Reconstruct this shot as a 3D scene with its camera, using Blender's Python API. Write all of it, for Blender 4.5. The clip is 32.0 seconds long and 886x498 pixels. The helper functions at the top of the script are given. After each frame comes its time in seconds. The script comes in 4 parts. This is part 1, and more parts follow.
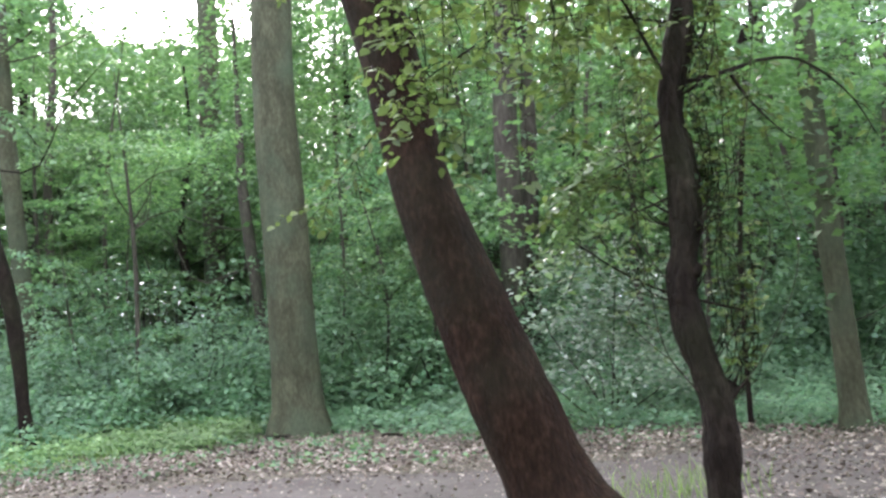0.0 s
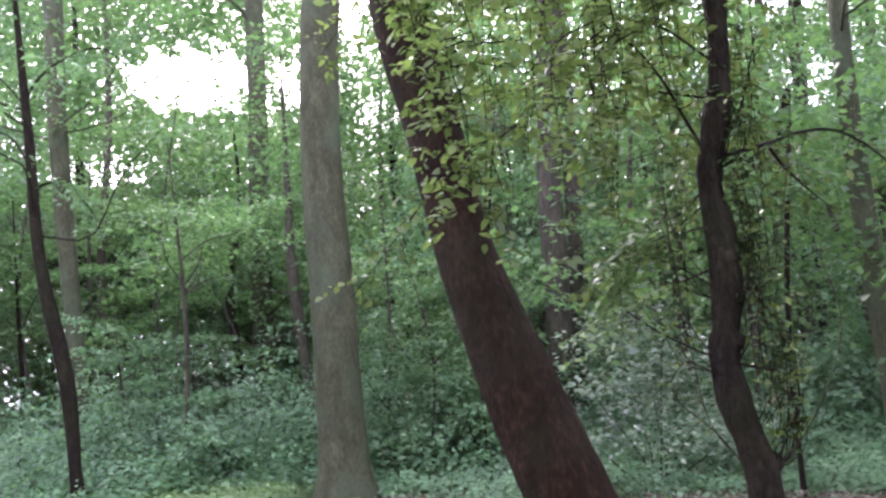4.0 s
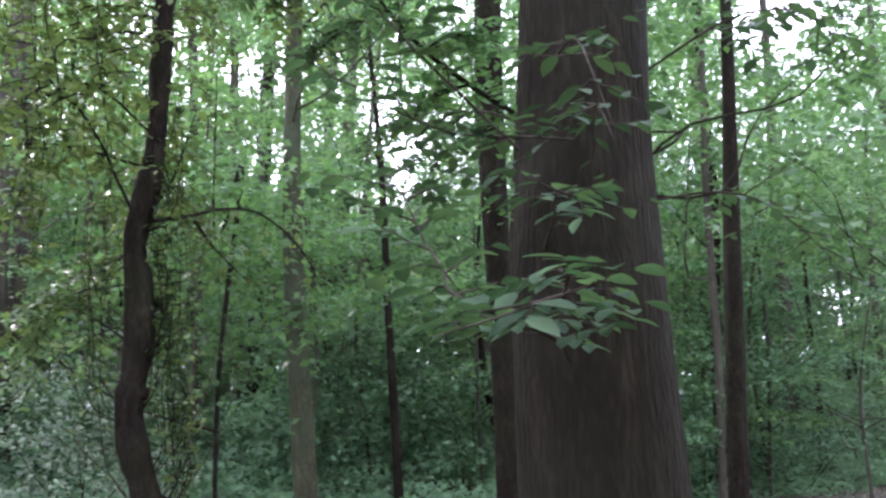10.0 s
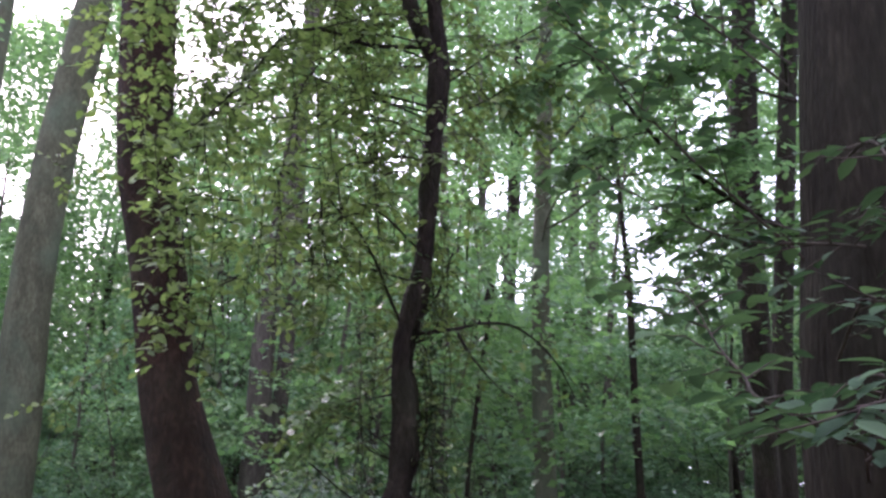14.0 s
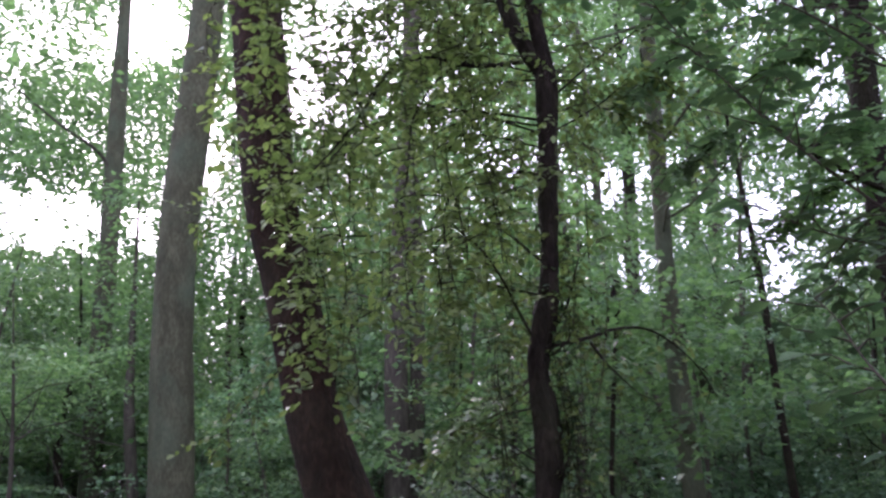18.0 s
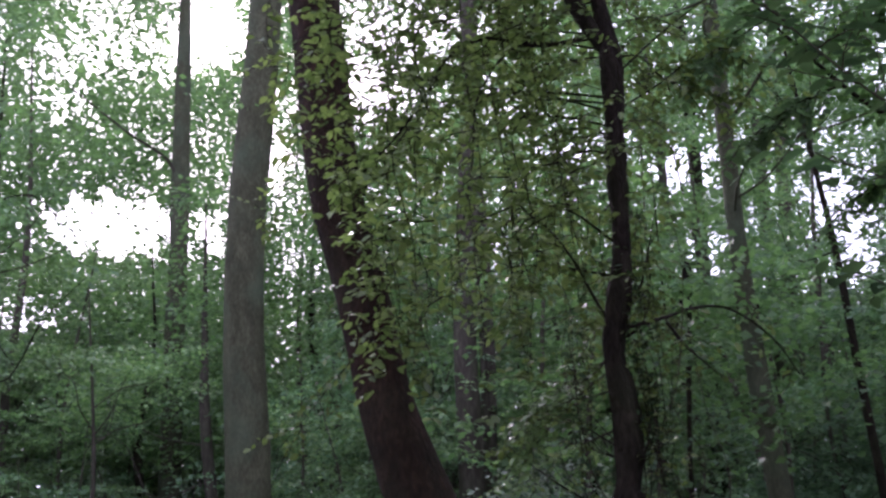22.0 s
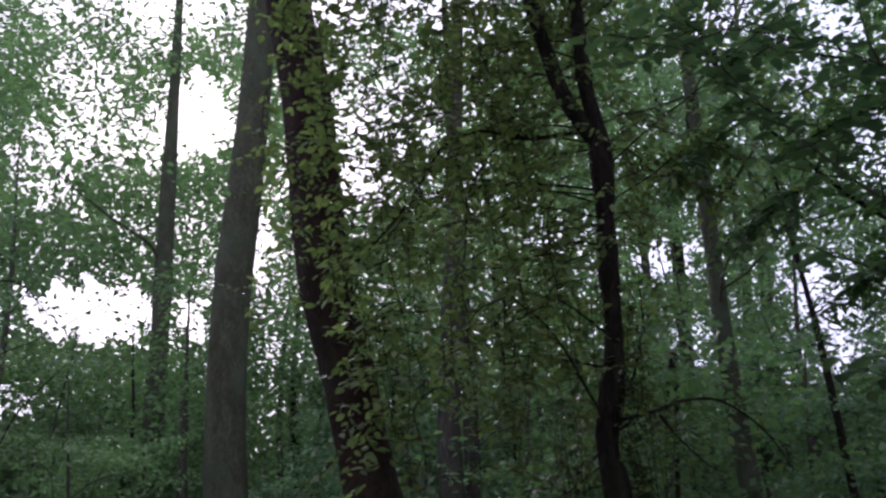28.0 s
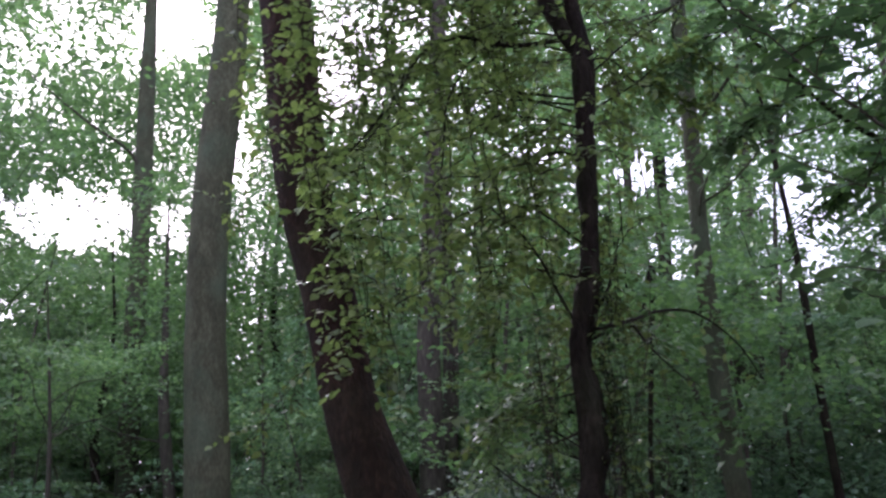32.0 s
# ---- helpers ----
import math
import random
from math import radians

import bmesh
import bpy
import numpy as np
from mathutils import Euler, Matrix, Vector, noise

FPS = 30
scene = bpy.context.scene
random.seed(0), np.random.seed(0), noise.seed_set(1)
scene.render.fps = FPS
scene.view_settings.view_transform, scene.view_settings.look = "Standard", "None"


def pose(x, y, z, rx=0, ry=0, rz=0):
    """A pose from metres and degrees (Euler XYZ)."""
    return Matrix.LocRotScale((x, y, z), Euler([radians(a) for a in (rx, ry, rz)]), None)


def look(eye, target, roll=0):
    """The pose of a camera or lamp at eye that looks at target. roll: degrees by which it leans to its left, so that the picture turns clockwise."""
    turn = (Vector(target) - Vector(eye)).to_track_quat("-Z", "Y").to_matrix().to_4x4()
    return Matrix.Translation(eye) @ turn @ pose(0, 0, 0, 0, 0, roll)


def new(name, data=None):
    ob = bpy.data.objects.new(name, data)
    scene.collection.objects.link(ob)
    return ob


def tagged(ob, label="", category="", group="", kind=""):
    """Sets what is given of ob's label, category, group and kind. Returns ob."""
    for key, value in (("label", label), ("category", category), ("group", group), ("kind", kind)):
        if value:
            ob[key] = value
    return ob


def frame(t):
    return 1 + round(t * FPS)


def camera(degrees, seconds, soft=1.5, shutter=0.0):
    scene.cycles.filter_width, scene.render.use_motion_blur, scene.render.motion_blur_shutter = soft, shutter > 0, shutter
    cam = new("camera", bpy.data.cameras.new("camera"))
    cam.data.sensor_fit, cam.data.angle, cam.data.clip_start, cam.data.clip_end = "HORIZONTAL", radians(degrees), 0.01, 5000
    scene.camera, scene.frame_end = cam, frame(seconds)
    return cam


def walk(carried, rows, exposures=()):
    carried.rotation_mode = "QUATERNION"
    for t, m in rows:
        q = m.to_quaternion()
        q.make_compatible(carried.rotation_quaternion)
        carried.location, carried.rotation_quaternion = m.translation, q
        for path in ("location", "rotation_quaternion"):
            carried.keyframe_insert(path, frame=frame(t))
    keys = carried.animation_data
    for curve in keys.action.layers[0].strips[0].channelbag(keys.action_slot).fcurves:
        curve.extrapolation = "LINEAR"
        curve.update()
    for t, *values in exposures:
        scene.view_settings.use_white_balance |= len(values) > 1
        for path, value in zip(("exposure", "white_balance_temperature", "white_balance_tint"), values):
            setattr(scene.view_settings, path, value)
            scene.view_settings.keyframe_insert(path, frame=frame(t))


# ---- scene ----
# ================= camera and walk =================
# seconds, x, y, z, and the three turns in degrees
ROWS = [
    (0.0, -0.121, 0.488, 1.585, 93.44, 4.17, 16.74),
    (0.5, -0.069, 0.381, 1.575, 93.23, 4.14, 16.54),
    (1.0, -0.054, 0.360, 1.581, 93.63, 4.40, 17.23),
    (1.5, -0.066, 0.374, 1.598, 94.15, 4.52, 17.74),
    (2.0, -0.085, 0.383, 1.614, 94.90, 4.63, 18.30),
    (2.5, -0.099, 0.394, 1.627, 95.66, 4.63, 18.91),
    (4.5, -0.067, 0.381, 1.636, 97.36, 4.18, 19.42),
    (5.0, -0.058, 0.320, 1.634, 97.67, 4.13, 18.85),
    (5.5, -0.030, 0.238, 1.631, 98.45, 4.28, 18.19),
    (6.0, 0.019, 0.120, 1.621, 99.37, 4.24, 17.61),
    (6.5, 0.059, -0.000, 1.611, 100.10, 4.15, 17.00),
    (7.0, 0.061, -0.060, 1.607, 101.14, 4.24, 16.79),
    (7.5, 0.052, -0.063, 1.600, 101.62, 4.30, 16.57),
    (8.0, 0.070, -0.029, 1.600, 101.44, 3.98, 14.17),
    (8.5, 0.106, -0.002, 1.608, 100.36, 3.62, 7.64),
    (9.0, 0.137, -0.031, 1.606, 99.52, 3.22, -0.61),
    (9.5, 0.155, -0.061, 1.593, 98.87, 2.69, -7.48),
    (10.0, 0.172, -0.021, 1.584, 98.74, 1.90, -11.26),
    (10.5, 0.182, 0.035, 1.575, 99.11, 0.81, -11.40),
    (11.0, 0.167, 0.034, 1.565, 99.70, -0.11, -9.10),
    (11.5, 0.141, -0.002, 1.554, 100.30, -0.32, -6.51),
    (12.0, 0.119, -0.030, 1.547, 101.17, -0.73, -4.08),
    (12.5, 0.098, -0.047, 1.551, 102.04, -1.05, -2.20),
    (13.0, 0.081, -0.056, 1.556, 103.14, -1.37, -0.59),
    (13.5, 0.070, -0.051, 1.553, 104.38, -1.51, 0.85),
    (14.0, 0.056, -0.035, 1.542, 105.79, -1.31, 2.03),
    (14.5, 0.045, -0.022, 1.532, 106.77, -1.22, 3.15),
    (16.5, 0.046, -0.185, 1.645, 105.60, 0.15, 7.29),
    (17.0, 0.037, -0.168, 1.639, 105.61, 0.93, 8.22),
    (17.5, 0.033, -0.152, 1.634, 105.57, 1.71, 9.22),
    (18.0, 0.030, -0.139, 1.629, 105.70, 2.29, 10.07),
    (18.5, 0.026, -0.128, 1.627, 105.82, 2.70, 10.79),
    (19.0, 0.012, -0.129, 1.629, 105.98, 2.93, 11.30),
    (19.5, -0.010, -0.141, 1.631, 105.81, 2.83, 11.53),
    (20.0, -0.024, -0.140, 1.628, 105.44, 2.64, 11.85),
    (20.5, -0.023, -0.126, 1.621, 105.28, 2.53, 12.29),
    (21.0, -0.014, -0.107, 1.616, 105.37, 2.70, 12.90),
    (21.5, -0.008, -0.083, 1.611, 105.56, 2.91, 13.56),
    (22.0, -0.013, -0.060, 1.603, 105.55, 3.39, 14.21),
    (22.5, -0.028, -0.039, 1.595, 105.36, 3.88, 14.86),
    (23.0, -0.047, -0.016, 1.592, 104.96, 4.50, 15.52),
    (23.5, -0.064, 0.013, 1.594, 104.68, 4.84, 15.94),
    (24.0, -0.073, 0.034, 1.597, 104.79, 4.84, 16.13),
    (24.5, -0.076, 0.038, 1.599, 105.14, 4.47, 16.02),
    (26.5, -0.065, -0.029, 1.615, 108.47, 3.40, 14.60),
    (27.0, -0.064, -0.044, 1.615, 109.45, 3.19, 13.99),
    (27.5, -0.065, -0.061, 1.616, 110.16, 3.18, 13.49),
    (28.0, -0.068, -0.071, 1.619, 110.55, 3.34, 13.09),
    (28.5, -0.072, -0.074, 1.619, 110.71, 3.41, 12.61),
    (29.0, -0.071, -0.072, 1.619, 110.38, 3.51, 12.17),
    (29.5, -0.067, -0.064, 1.620, 109.57, 3.49, 11.72),
    (30.0, -0.063, -0.058, 1.619, 108.69, 3.38, 11.27),
    (30.5, -0.060, -0.059, 1.617, 107.81, 3.33, 11.08),
    (31.0, -0.054, -0.056, 1.616, 106.88, 3.32, 11.30),
    (31.5, -0.049, -0.048, 1.614, 105.95, 3.20, 11.62),
    (32.0, -0.044, -0.039, 1.608, 105.41, 2.88, 11.90),
]
cam = camera(48.0, 32.0, soft=2.65, shutter=0.5)
walk(cam, [(r[0], pose(*r[1:])) for r in ROWS],
     exposures=[(0, 1.97, 6300, 17), (2.5, 1.95, 6260, 28), (5, 1.69, 6110, 33), (6, 1.65, 6060, 36), (7, 1.35, 6000, 37), (8, 1.08, 5920, 34), (9, 1.31, 5970, 28), (10.5, 1.77, 6070, 23), (13, 1.55, 5970, 29), (14.2, 1.25, 5960, 35), (17, 1.07, 5950, 37), (19, 0.77, 5900, 38), (21, 0.66, 5900, 39), (23, 0.39, 5900, 35), (24.2, 0.47, 5900, 36), (28, -0.42, 5850, 32), (30.5, 0.07, 5880, 34), (32, 0.54, 5900, 33)])

# ================= sky and sun =================
SUN_AZ, SUN_EL = -27.0, 29.0        # degrees from the y axis, and above the horizon
world = bpy.data.worlds.new("sky")
scene.world = world
world.use_nodes = True
wn, wl = world.node_tree.nodes, world.node_tree.links
wn.clear()
sky = wn.new("ShaderNodeTexSky")
sky.sky_type = 'NISHITA'
sky.sun_disc = False
sky.sun_elevation = radians(SUN_EL)
sky.sun_rotation = radians(SUN_AZ)
sky.air_density, sky.dust_density, sky.ozone_density = 1.0, 6.0, 1.0
haze = wn.new("ShaderNodeMix")
haze.data_type = 'RGBA'
haze.inputs[0].default_value = 0.75
haze.inputs[7].default_value = (20.5, 21.5, 24.5, 1)      # thin bright overcast
bg = wn.new("ShaderNodeBackground")
bg.inputs[1].default_value = 0.1
wo = wn.new("ShaderNodeOutputWorld")
wl.new(sky.outputs[0], haze.inputs[6])
wl.new(haze.outputs[2], bg.inputs[0])
wl.new(bg.outputs[0], wo.inputs[0])

sun = bpy.data.lights.new("sun", 'SUN')
sun.energy, sun.angle, sun.color = 4.5, radians(6), (1.0, 0.95, 0.86)
sun_ob = new("sun", sun)
sd = Vector((math.sin(radians(SUN_AZ)) * math.cos(radians(SUN_EL)), math.cos(radians(SUN_AZ)) * math.cos(radians(SUN_EL)), math.sin(radians(SUN_EL))))
sun_ob.matrix_world = look(sd * 60, (0, 0, 0))

# ================= materials =================
def node_mat(name):
    m = bpy.data.materials.new(name)
    m.use_nodes = True
    nt = m.node_tree
    nt.nodes.clear()
    return m, nt.nodes, nt.links


def ramp(nodes, stops):
    r = nodes.new("ShaderNodeValToRGB")
    while len(r.color_ramp.elements) < len(stops):
        r.color_ramp.elements.new(0.5)
    for e, (p, c) in zip(r.color_ramp.elements, stops):
        e.position, e.color = p, (*c, 1)
    return r


def leaf_mat(name, dark, mid, light, glow=0.45, gloss=0.42, single=False, shine=0.4):
    """Leaf blade: gloss on top, light passing through, colour differing from leaf to leaf."""
    m, n, l = node_mat(name)
    geo = n.new("ShaderNodeNewGeometry")
    rp = ramp(n, [(0.0, dark), (0.5, mid), (1.0, light)])
    if single:                      # leaves that are objects of their own
        info = n.new("ShaderNodeObjectInfo")
        l.new(info.outputs["Random"], rp.inputs[0])
    else:
        l.new(geo.outputs["Random Per Island"], rp.inputs[0])
    tc = n.new("ShaderNodeTexCoord")
    nz = n.new("ShaderNodeTexNoise")
    nz.inputs["Scale"].default_value = 0.6
    nz.inputs["Detail"].default_value = 3
    l.new(tc.outputs["Object"], nz.inputs["Vector"])
    hs = n.new("ShaderNodeHueSaturation")
    mr = n.new("ShaderNodeMapRange")
    mr.inputs[1].default_value, mr.inputs[2].default_value, mr.inputs[3].default_value, mr.inputs[4].default_value = 0.3, 0.7, 0.58, 1.45
    l.new(nz.outputs[0], mr.inputs[0])
    l.new(mr.outputs[0], hs.inputs["Value"])
    l.new(rp.outputs[0], hs.inputs["Color"])
    pb = n.new("ShaderNodeBsdfPrincipled")
    pb.inputs["Roughness"].default_value = gloss
    pb.inputs["Specular IOR Level"].default_value = shine
    l.new(hs.outputs[0], pb.inputs["Base Color"])
    if single:                      # side veins slanting from the midrib
        sep = n.new("ShaderNodeSeparateXYZ")
        l.new(tc.outputs["Object"], sep.inputs[0])
        ab = n.new("ShaderNodeMath")
        ab.operation = 'ABSOLUTE'
        l.new(sep.outputs[1], ab.inputs[0])
        sl = n.new("ShaderNodeMath")
        sl.operation = 'MULTIPLY_ADD'
        sl.inputs[1].default_value = -0.9
        l.new(ab.outputs[0], sl.inputs[0])
        l.new(sep.outputs[0], sl.inputs[2])
        fq = n.new("ShaderNodeMath")
        fq.operation = 'PINGPONG'
        fq.inputs[1].default_value = 0.045
        l.new(sl.outputs[0], fq.inputs[0])
        vb = n.new("ShaderNodeBump")
        vb.inputs["Strength"].default_value, vb.inputs["Distance"].default_value = 0.25, 0.2
        l.new(fq.outputs[0], vb.inputs["Height"])
        l.new(vb.outputs[0], pb.inputs["Normal"])
    tr = n.new("ShaderNodeBsdfTranslucent")
    warm = n.new("ShaderNodeMix")
    warm.data_type, warm.blend_type = 'RGBA', 'MULTIPLY'
    warm.inputs[0].default_value = 1.0
    warm.inputs[7].default_value = (1.25, 1.4, 0.9, 1)
    l.new(hs.outputs[0], warm.inputs[6])
    l.new(warm.outputs[2], tr.inputs[0])
    mx = n.new("ShaderNodeMixShader")
    mx.inputs[0].default_value = glow
    l.new(pb.outputs[0], mx.inputs[1])
    l.new(tr.outputs[0], mx.inputs[2])
    out = n.new("ShaderNodeOutputMaterial")
    l.new(mx.outputs[0], out.inputs[0])
    return m


def bark_mat(name, low, mid, high, scale=6.0, stretch=0.22, bump=0.5, moss=(0.05, 0.07, 0.03), moss_amount=0.35, furrow=26.0, rough=0.85):
    """Bark: plates drawn out along the stem, fine grain, patches of algae and stains."""
    m, n, l = node_mat(name)
    tc = n.new("ShaderNodeTexCoord")
    mp = n.new("ShaderNodeMapping")
    mp.inputs["Scale"].default_value = (1, 1, stretch)
    l.new(tc.outputs["Object"], mp.inputs["Vector"])
    big = n.new("ShaderNodeTexNoise")
    big.inputs["Scale"].default_value, big.inputs["Detail"].default_value = scale, 6
    l.new(mp.outputs[0], big.inputs["Vector"])
    fine = n.new("ShaderNodeTexNoise")
    fine.inputs["Scale"].default_value, fine.inputs["Detail"].default_value = furrow, 5
    l.new(mp.outputs[0], fine.inputs["Vector"])
    vor = n.new("ShaderNodeTexVoronoi")
    vor.feature = 'DISTANCE_TO_EDGE'
    vor.inputs["Scale"].default_value = furrow * 0.8
    l.new(mp.outputs[0], vor.inputs["Vector"])
    rp = ramp(n, [(0.28, low), (0.5, mid), (0.72, high)])
    mixn = n.new("ShaderNodeMath")
    mixn.operation = 'MULTIPLY_ADD'
    mixn.inputs[1].default_value, mixn.inputs[2].default_value = 0.5, 0.0
    l.new(fine.outputs[0], mixn.inputs[0])
    add = n.new("ShaderNodeMath")
    add.operation = 'MULTIPLY_ADD'
    add.inputs[1].default_value = 0.5
    l.new(big.outputs[0], add.inputs[0])
    l.new(mixn.outputs[0], add.inputs[2])
    l.new(add.outputs[0], rp.inputs[0])
    pt = n.new("ShaderNodeTexNoise")
    pt.inputs["Scale"].default_value, pt.inputs["Detail"].default_value = 1.7, 4
    l.new(tc.outputs["Object"], pt.inputs["Vector"])
    mr = n.new("ShaderNodeMapRange")
    mr.inputs[1].default_value, mr.inputs[2].default_value, mr.inputs[4].default_value = 0.45, 0.7, moss_amount
    l.new(pt.outputs[0], mr.inputs[0])
    mm = n.new("ShaderNodeMix")
    mm.data_type = 'RGBA'
    mm.inputs[7].default_value = (*moss, 1)
    l.new(mr.outputs[0], mm.inputs[0])
    l.new(rp.outputs[0], mm.inputs[6])
    pb = n.new("ShaderNodeBsdfPrincipled")
    pb.inputs["Roughness"].default_value = rough
    pb.inputs["Specular IOR Level"].default_value = 0.12
    l.new(mm.outputs[2], pb.inputs["Base Color"])
    hgt = n.new("ShaderNodeMath")
    hgt.operation = 'MULTIPLY_ADD'
    hgt.inputs[1].default_value = 0.8
    l.new(vor.outputs["Distance"], hgt.inputs[0])
    l.new(add.outputs[0], hgt.inputs[2])
    bp = n.new("ShaderNodeBump")
    bp.inputs["Strength"].default_value, bp.inputs["Distance"].default_value = bump, 0.02
    l.new(hgt.outputs[0], bp.inputs["Height"])
    l.new(bp.outputs[0], pb.inputs["Normal"])
    out = n.new("ShaderNodeOutputMaterial")
    l.new(pb.outputs[0], out.inputs[0])
    return m


def soil_mat(name, stops, scale, bump=0.4):
    m, n, l = node_mat(name)
    tc = n.new("ShaderNodeTexCoord")
    a = n.new("ShaderNodeTexNoise")
    a.inputs["Scale"].default_value, a.inputs["Detail"].default_value, a.inputs["Roughness"].default_value = scale, 8, 0.7
    l.new(tc.outputs["Object"], a.inputs["Vector"])
    b = n.new("ShaderNodeTexNoise")
    b.inputs["Scale"].default_value, b.inputs["Detail"].default_value = scale * 0.12, 3
    l.new(tc.outputs["Object"], b.inputs["Vector"])
    s = n.new("ShaderNodeMath")
    s.operation = 'MULTIPLY_ADD'
    s.inputs[1].default_value = 0.5
    l.new(b.outputs[0], s.inputs[0])
    h = n.new("ShaderNodeMath")
    h.operation = 'MULTIPLY'
    h.inputs[1].default_value = 0.5
    l.new(a.outputs[0], h.inputs[0])
    l.new(h.outputs[0], s.inputs[2])
    rp = ramp(n, stops)
    l.new(s.outputs[0], rp.inputs[0])
    pb = n.new("ShaderNodeBsdfPrincipled")
    pb.inputs["Roughness"].default_value = 0.95
    l.new(rp.outputs[0], pb.inputs["Base Color"])
    bp = n.new("ShaderNodeBump")
    bp.inputs["Strength"].default_value, bp.inputs["Distance"].default_value = bump, 0.03
    l.new(a.outputs[0], bp.inputs["Height"])
    l.new(bp.outputs[0], pb.inputs["Normal"])
    out = n.new("ShaderNodeOutputMaterial")
    l.new(pb.outputs[0], out.inputs[0])
    return m


LEAF_NEAR = leaf_mat("leaf_olive", (0.060, 0.094, 0.032), (0.108, 0.152, 0.054), (0.180, 0.232, 0.088), 0.48)
LEAF_BEECH = leaf_mat("leaf_deep_green", (0.030, 0.062, 0.034), (0.049, 0.092, 0.046), (0.078, 0.130, 0.060), 0.33, 0.6, False, 0.22)
LEAF_HORNBEAM = leaf_mat("leaf_hornbeam", (0.034, 0.074, 0.030), (0.056, 0.112, 0.042), (0.088, 0.158, 0.058), 0.5, 0.55, False, 0.22)
LEAF_NEAR_ONE = leaf_mat("leaf_olive_single", (0.060, 0.094, 0.032), (0.108, 0.152, 0.054), (0.180, 0.232, 0.088), 0.48, 0.42, True)
LEAF_BEECH_ONE = leaf_mat("leaf_deep_single", (0.030, 0.060, 0.034), (0.048, 0.088, 0.045), (0.074, 0.124, 0.060), 0.35, 0.7, True, 0.18)
LEAF_MID = leaf_mat("leaf_green", (0.064, 0.122, 0.066), (0.102, 0.18, 0.098), (0.16, 0.26, 0.138), 0.45)
LEAF_FRESH = leaf_mat("leaf_fresh", (0.085, 0.155, 0.072), (0.132, 0.225, 0.104), (0.205, 0.312, 0.142), 0.45)
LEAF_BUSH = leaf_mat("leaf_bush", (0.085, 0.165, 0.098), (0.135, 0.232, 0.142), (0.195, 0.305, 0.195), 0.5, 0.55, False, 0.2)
LEAF_HIGH = leaf_mat("leaf_canopy", (0.060, 0.114, 0.052), (0.096, 0.172, 0.079), (0.152, 0.250, 0.112), 0.55)
# aerial haze and missing light are put into this paler, greyer leaf colour
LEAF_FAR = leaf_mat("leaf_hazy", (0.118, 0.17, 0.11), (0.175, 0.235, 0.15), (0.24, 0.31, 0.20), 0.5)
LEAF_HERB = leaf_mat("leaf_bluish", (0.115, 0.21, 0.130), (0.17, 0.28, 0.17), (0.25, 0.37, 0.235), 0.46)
LEAF_SHRUB = leaf_mat("leaf_shrub", (0.08, 0.15, 0.095), (0.125, 0.21, 0.135), (0.185, 0.29, 0.185), 0.48)
# pale leaves; their silvery sheen is partly put into the colour
LEAF_PALE = leaf_mat("leaf_pale", (0.085, 0.14, 0.085), (0.16, 0.215, 0.145), (0.34, 0.385, 0.30), 0.3, 0.38, False, 0.6)
LITTER = leaf_mat("dry_leaf", (0.055, 0.040, 0.034), (0.150, 0.114, 0.092), (0.36, 0.31, 0.255), 0.05, 0.7)
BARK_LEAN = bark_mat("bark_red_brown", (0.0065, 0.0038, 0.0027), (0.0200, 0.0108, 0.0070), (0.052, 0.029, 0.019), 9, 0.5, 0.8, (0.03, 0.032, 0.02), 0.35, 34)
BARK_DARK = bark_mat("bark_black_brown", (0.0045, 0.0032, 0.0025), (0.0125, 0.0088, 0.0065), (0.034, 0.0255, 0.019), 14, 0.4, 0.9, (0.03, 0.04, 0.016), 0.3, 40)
BARK_GREY = bark_mat("bark_beech_grey", (0.024, 0.0252, 0.0148), (0.054, 0.0565, 0.0335), (0.101, 0.105, 0.065), 5, 0.45, 0.6, (0.062, 0.088, 0.055), 0.6, 30)
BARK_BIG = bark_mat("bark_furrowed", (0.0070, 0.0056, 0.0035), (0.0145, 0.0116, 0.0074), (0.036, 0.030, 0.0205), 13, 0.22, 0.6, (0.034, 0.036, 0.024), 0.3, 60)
BARK_FAR = bark_mat("bark_far", (0.025, 0.022, 0.018), (0.06, 0.052, 0.042), (0.11, 0.10, 0.08), 5, 0.3, 0.5, (0.05, 0.06, 0.035), 0.5, 20)
TWIG = bark_mat("bark_twig", (0.015, 0.012, 0.01), (0.04, 0.03, 0.025), (0.08, 0.065, 0.05), 20, 0.5, 0.2)
SOIL = soil_mat("forest_soil", [(0.3, (0.05, 0.04, 0.028)), (0.5, (0.09, 0.075, 0.05)), (0.7, (0.14, 0.12, 0.08))], 9)
PATH = soil_mat("trodden_earth", [(0.3, (0.052, 0.042, 0.034)), (0.5, (0.084, 0.069, 0.057)), (0.7, (0.13, 0.110, 0.094))], 14)

# ================= mesh tools =================
RNG = np.random.default_rng(7)


def raw_mesh(name, verts, faces, mat, smooth=True):
    """verts (n, 3), faces: list of index arrays that all have k corners each."""
    me = bpy.data.meshes.new(name)
    me.vertices.add(len(verts))
    me.vertices.foreach_set("co", np.asarray(verts, np.float32).ravel())
    loops = np.concatenate([np.asarray(f).ravel() for f in faces])
    sizes = np.concatenate([np.full(len(f), np.asarray(f).shape[1]) for f in faces])
    me.loops.add(len(loops))
    me.loops.foreach_set("vertex_index", loops.astype(np.int32))
    me.polygons.add(len(sizes))
    me.polygons.foreach_set("loop_start", np.concatenate([[0], np.cumsum(sizes)[:-1]]).astype(np.int32))
    me.update(calc_edges=True)
    me.materials.append(mat)
    if smooth:
        me.polygons.foreach_set("use_smooth", np.ones(len(sizes), bool))
    return me


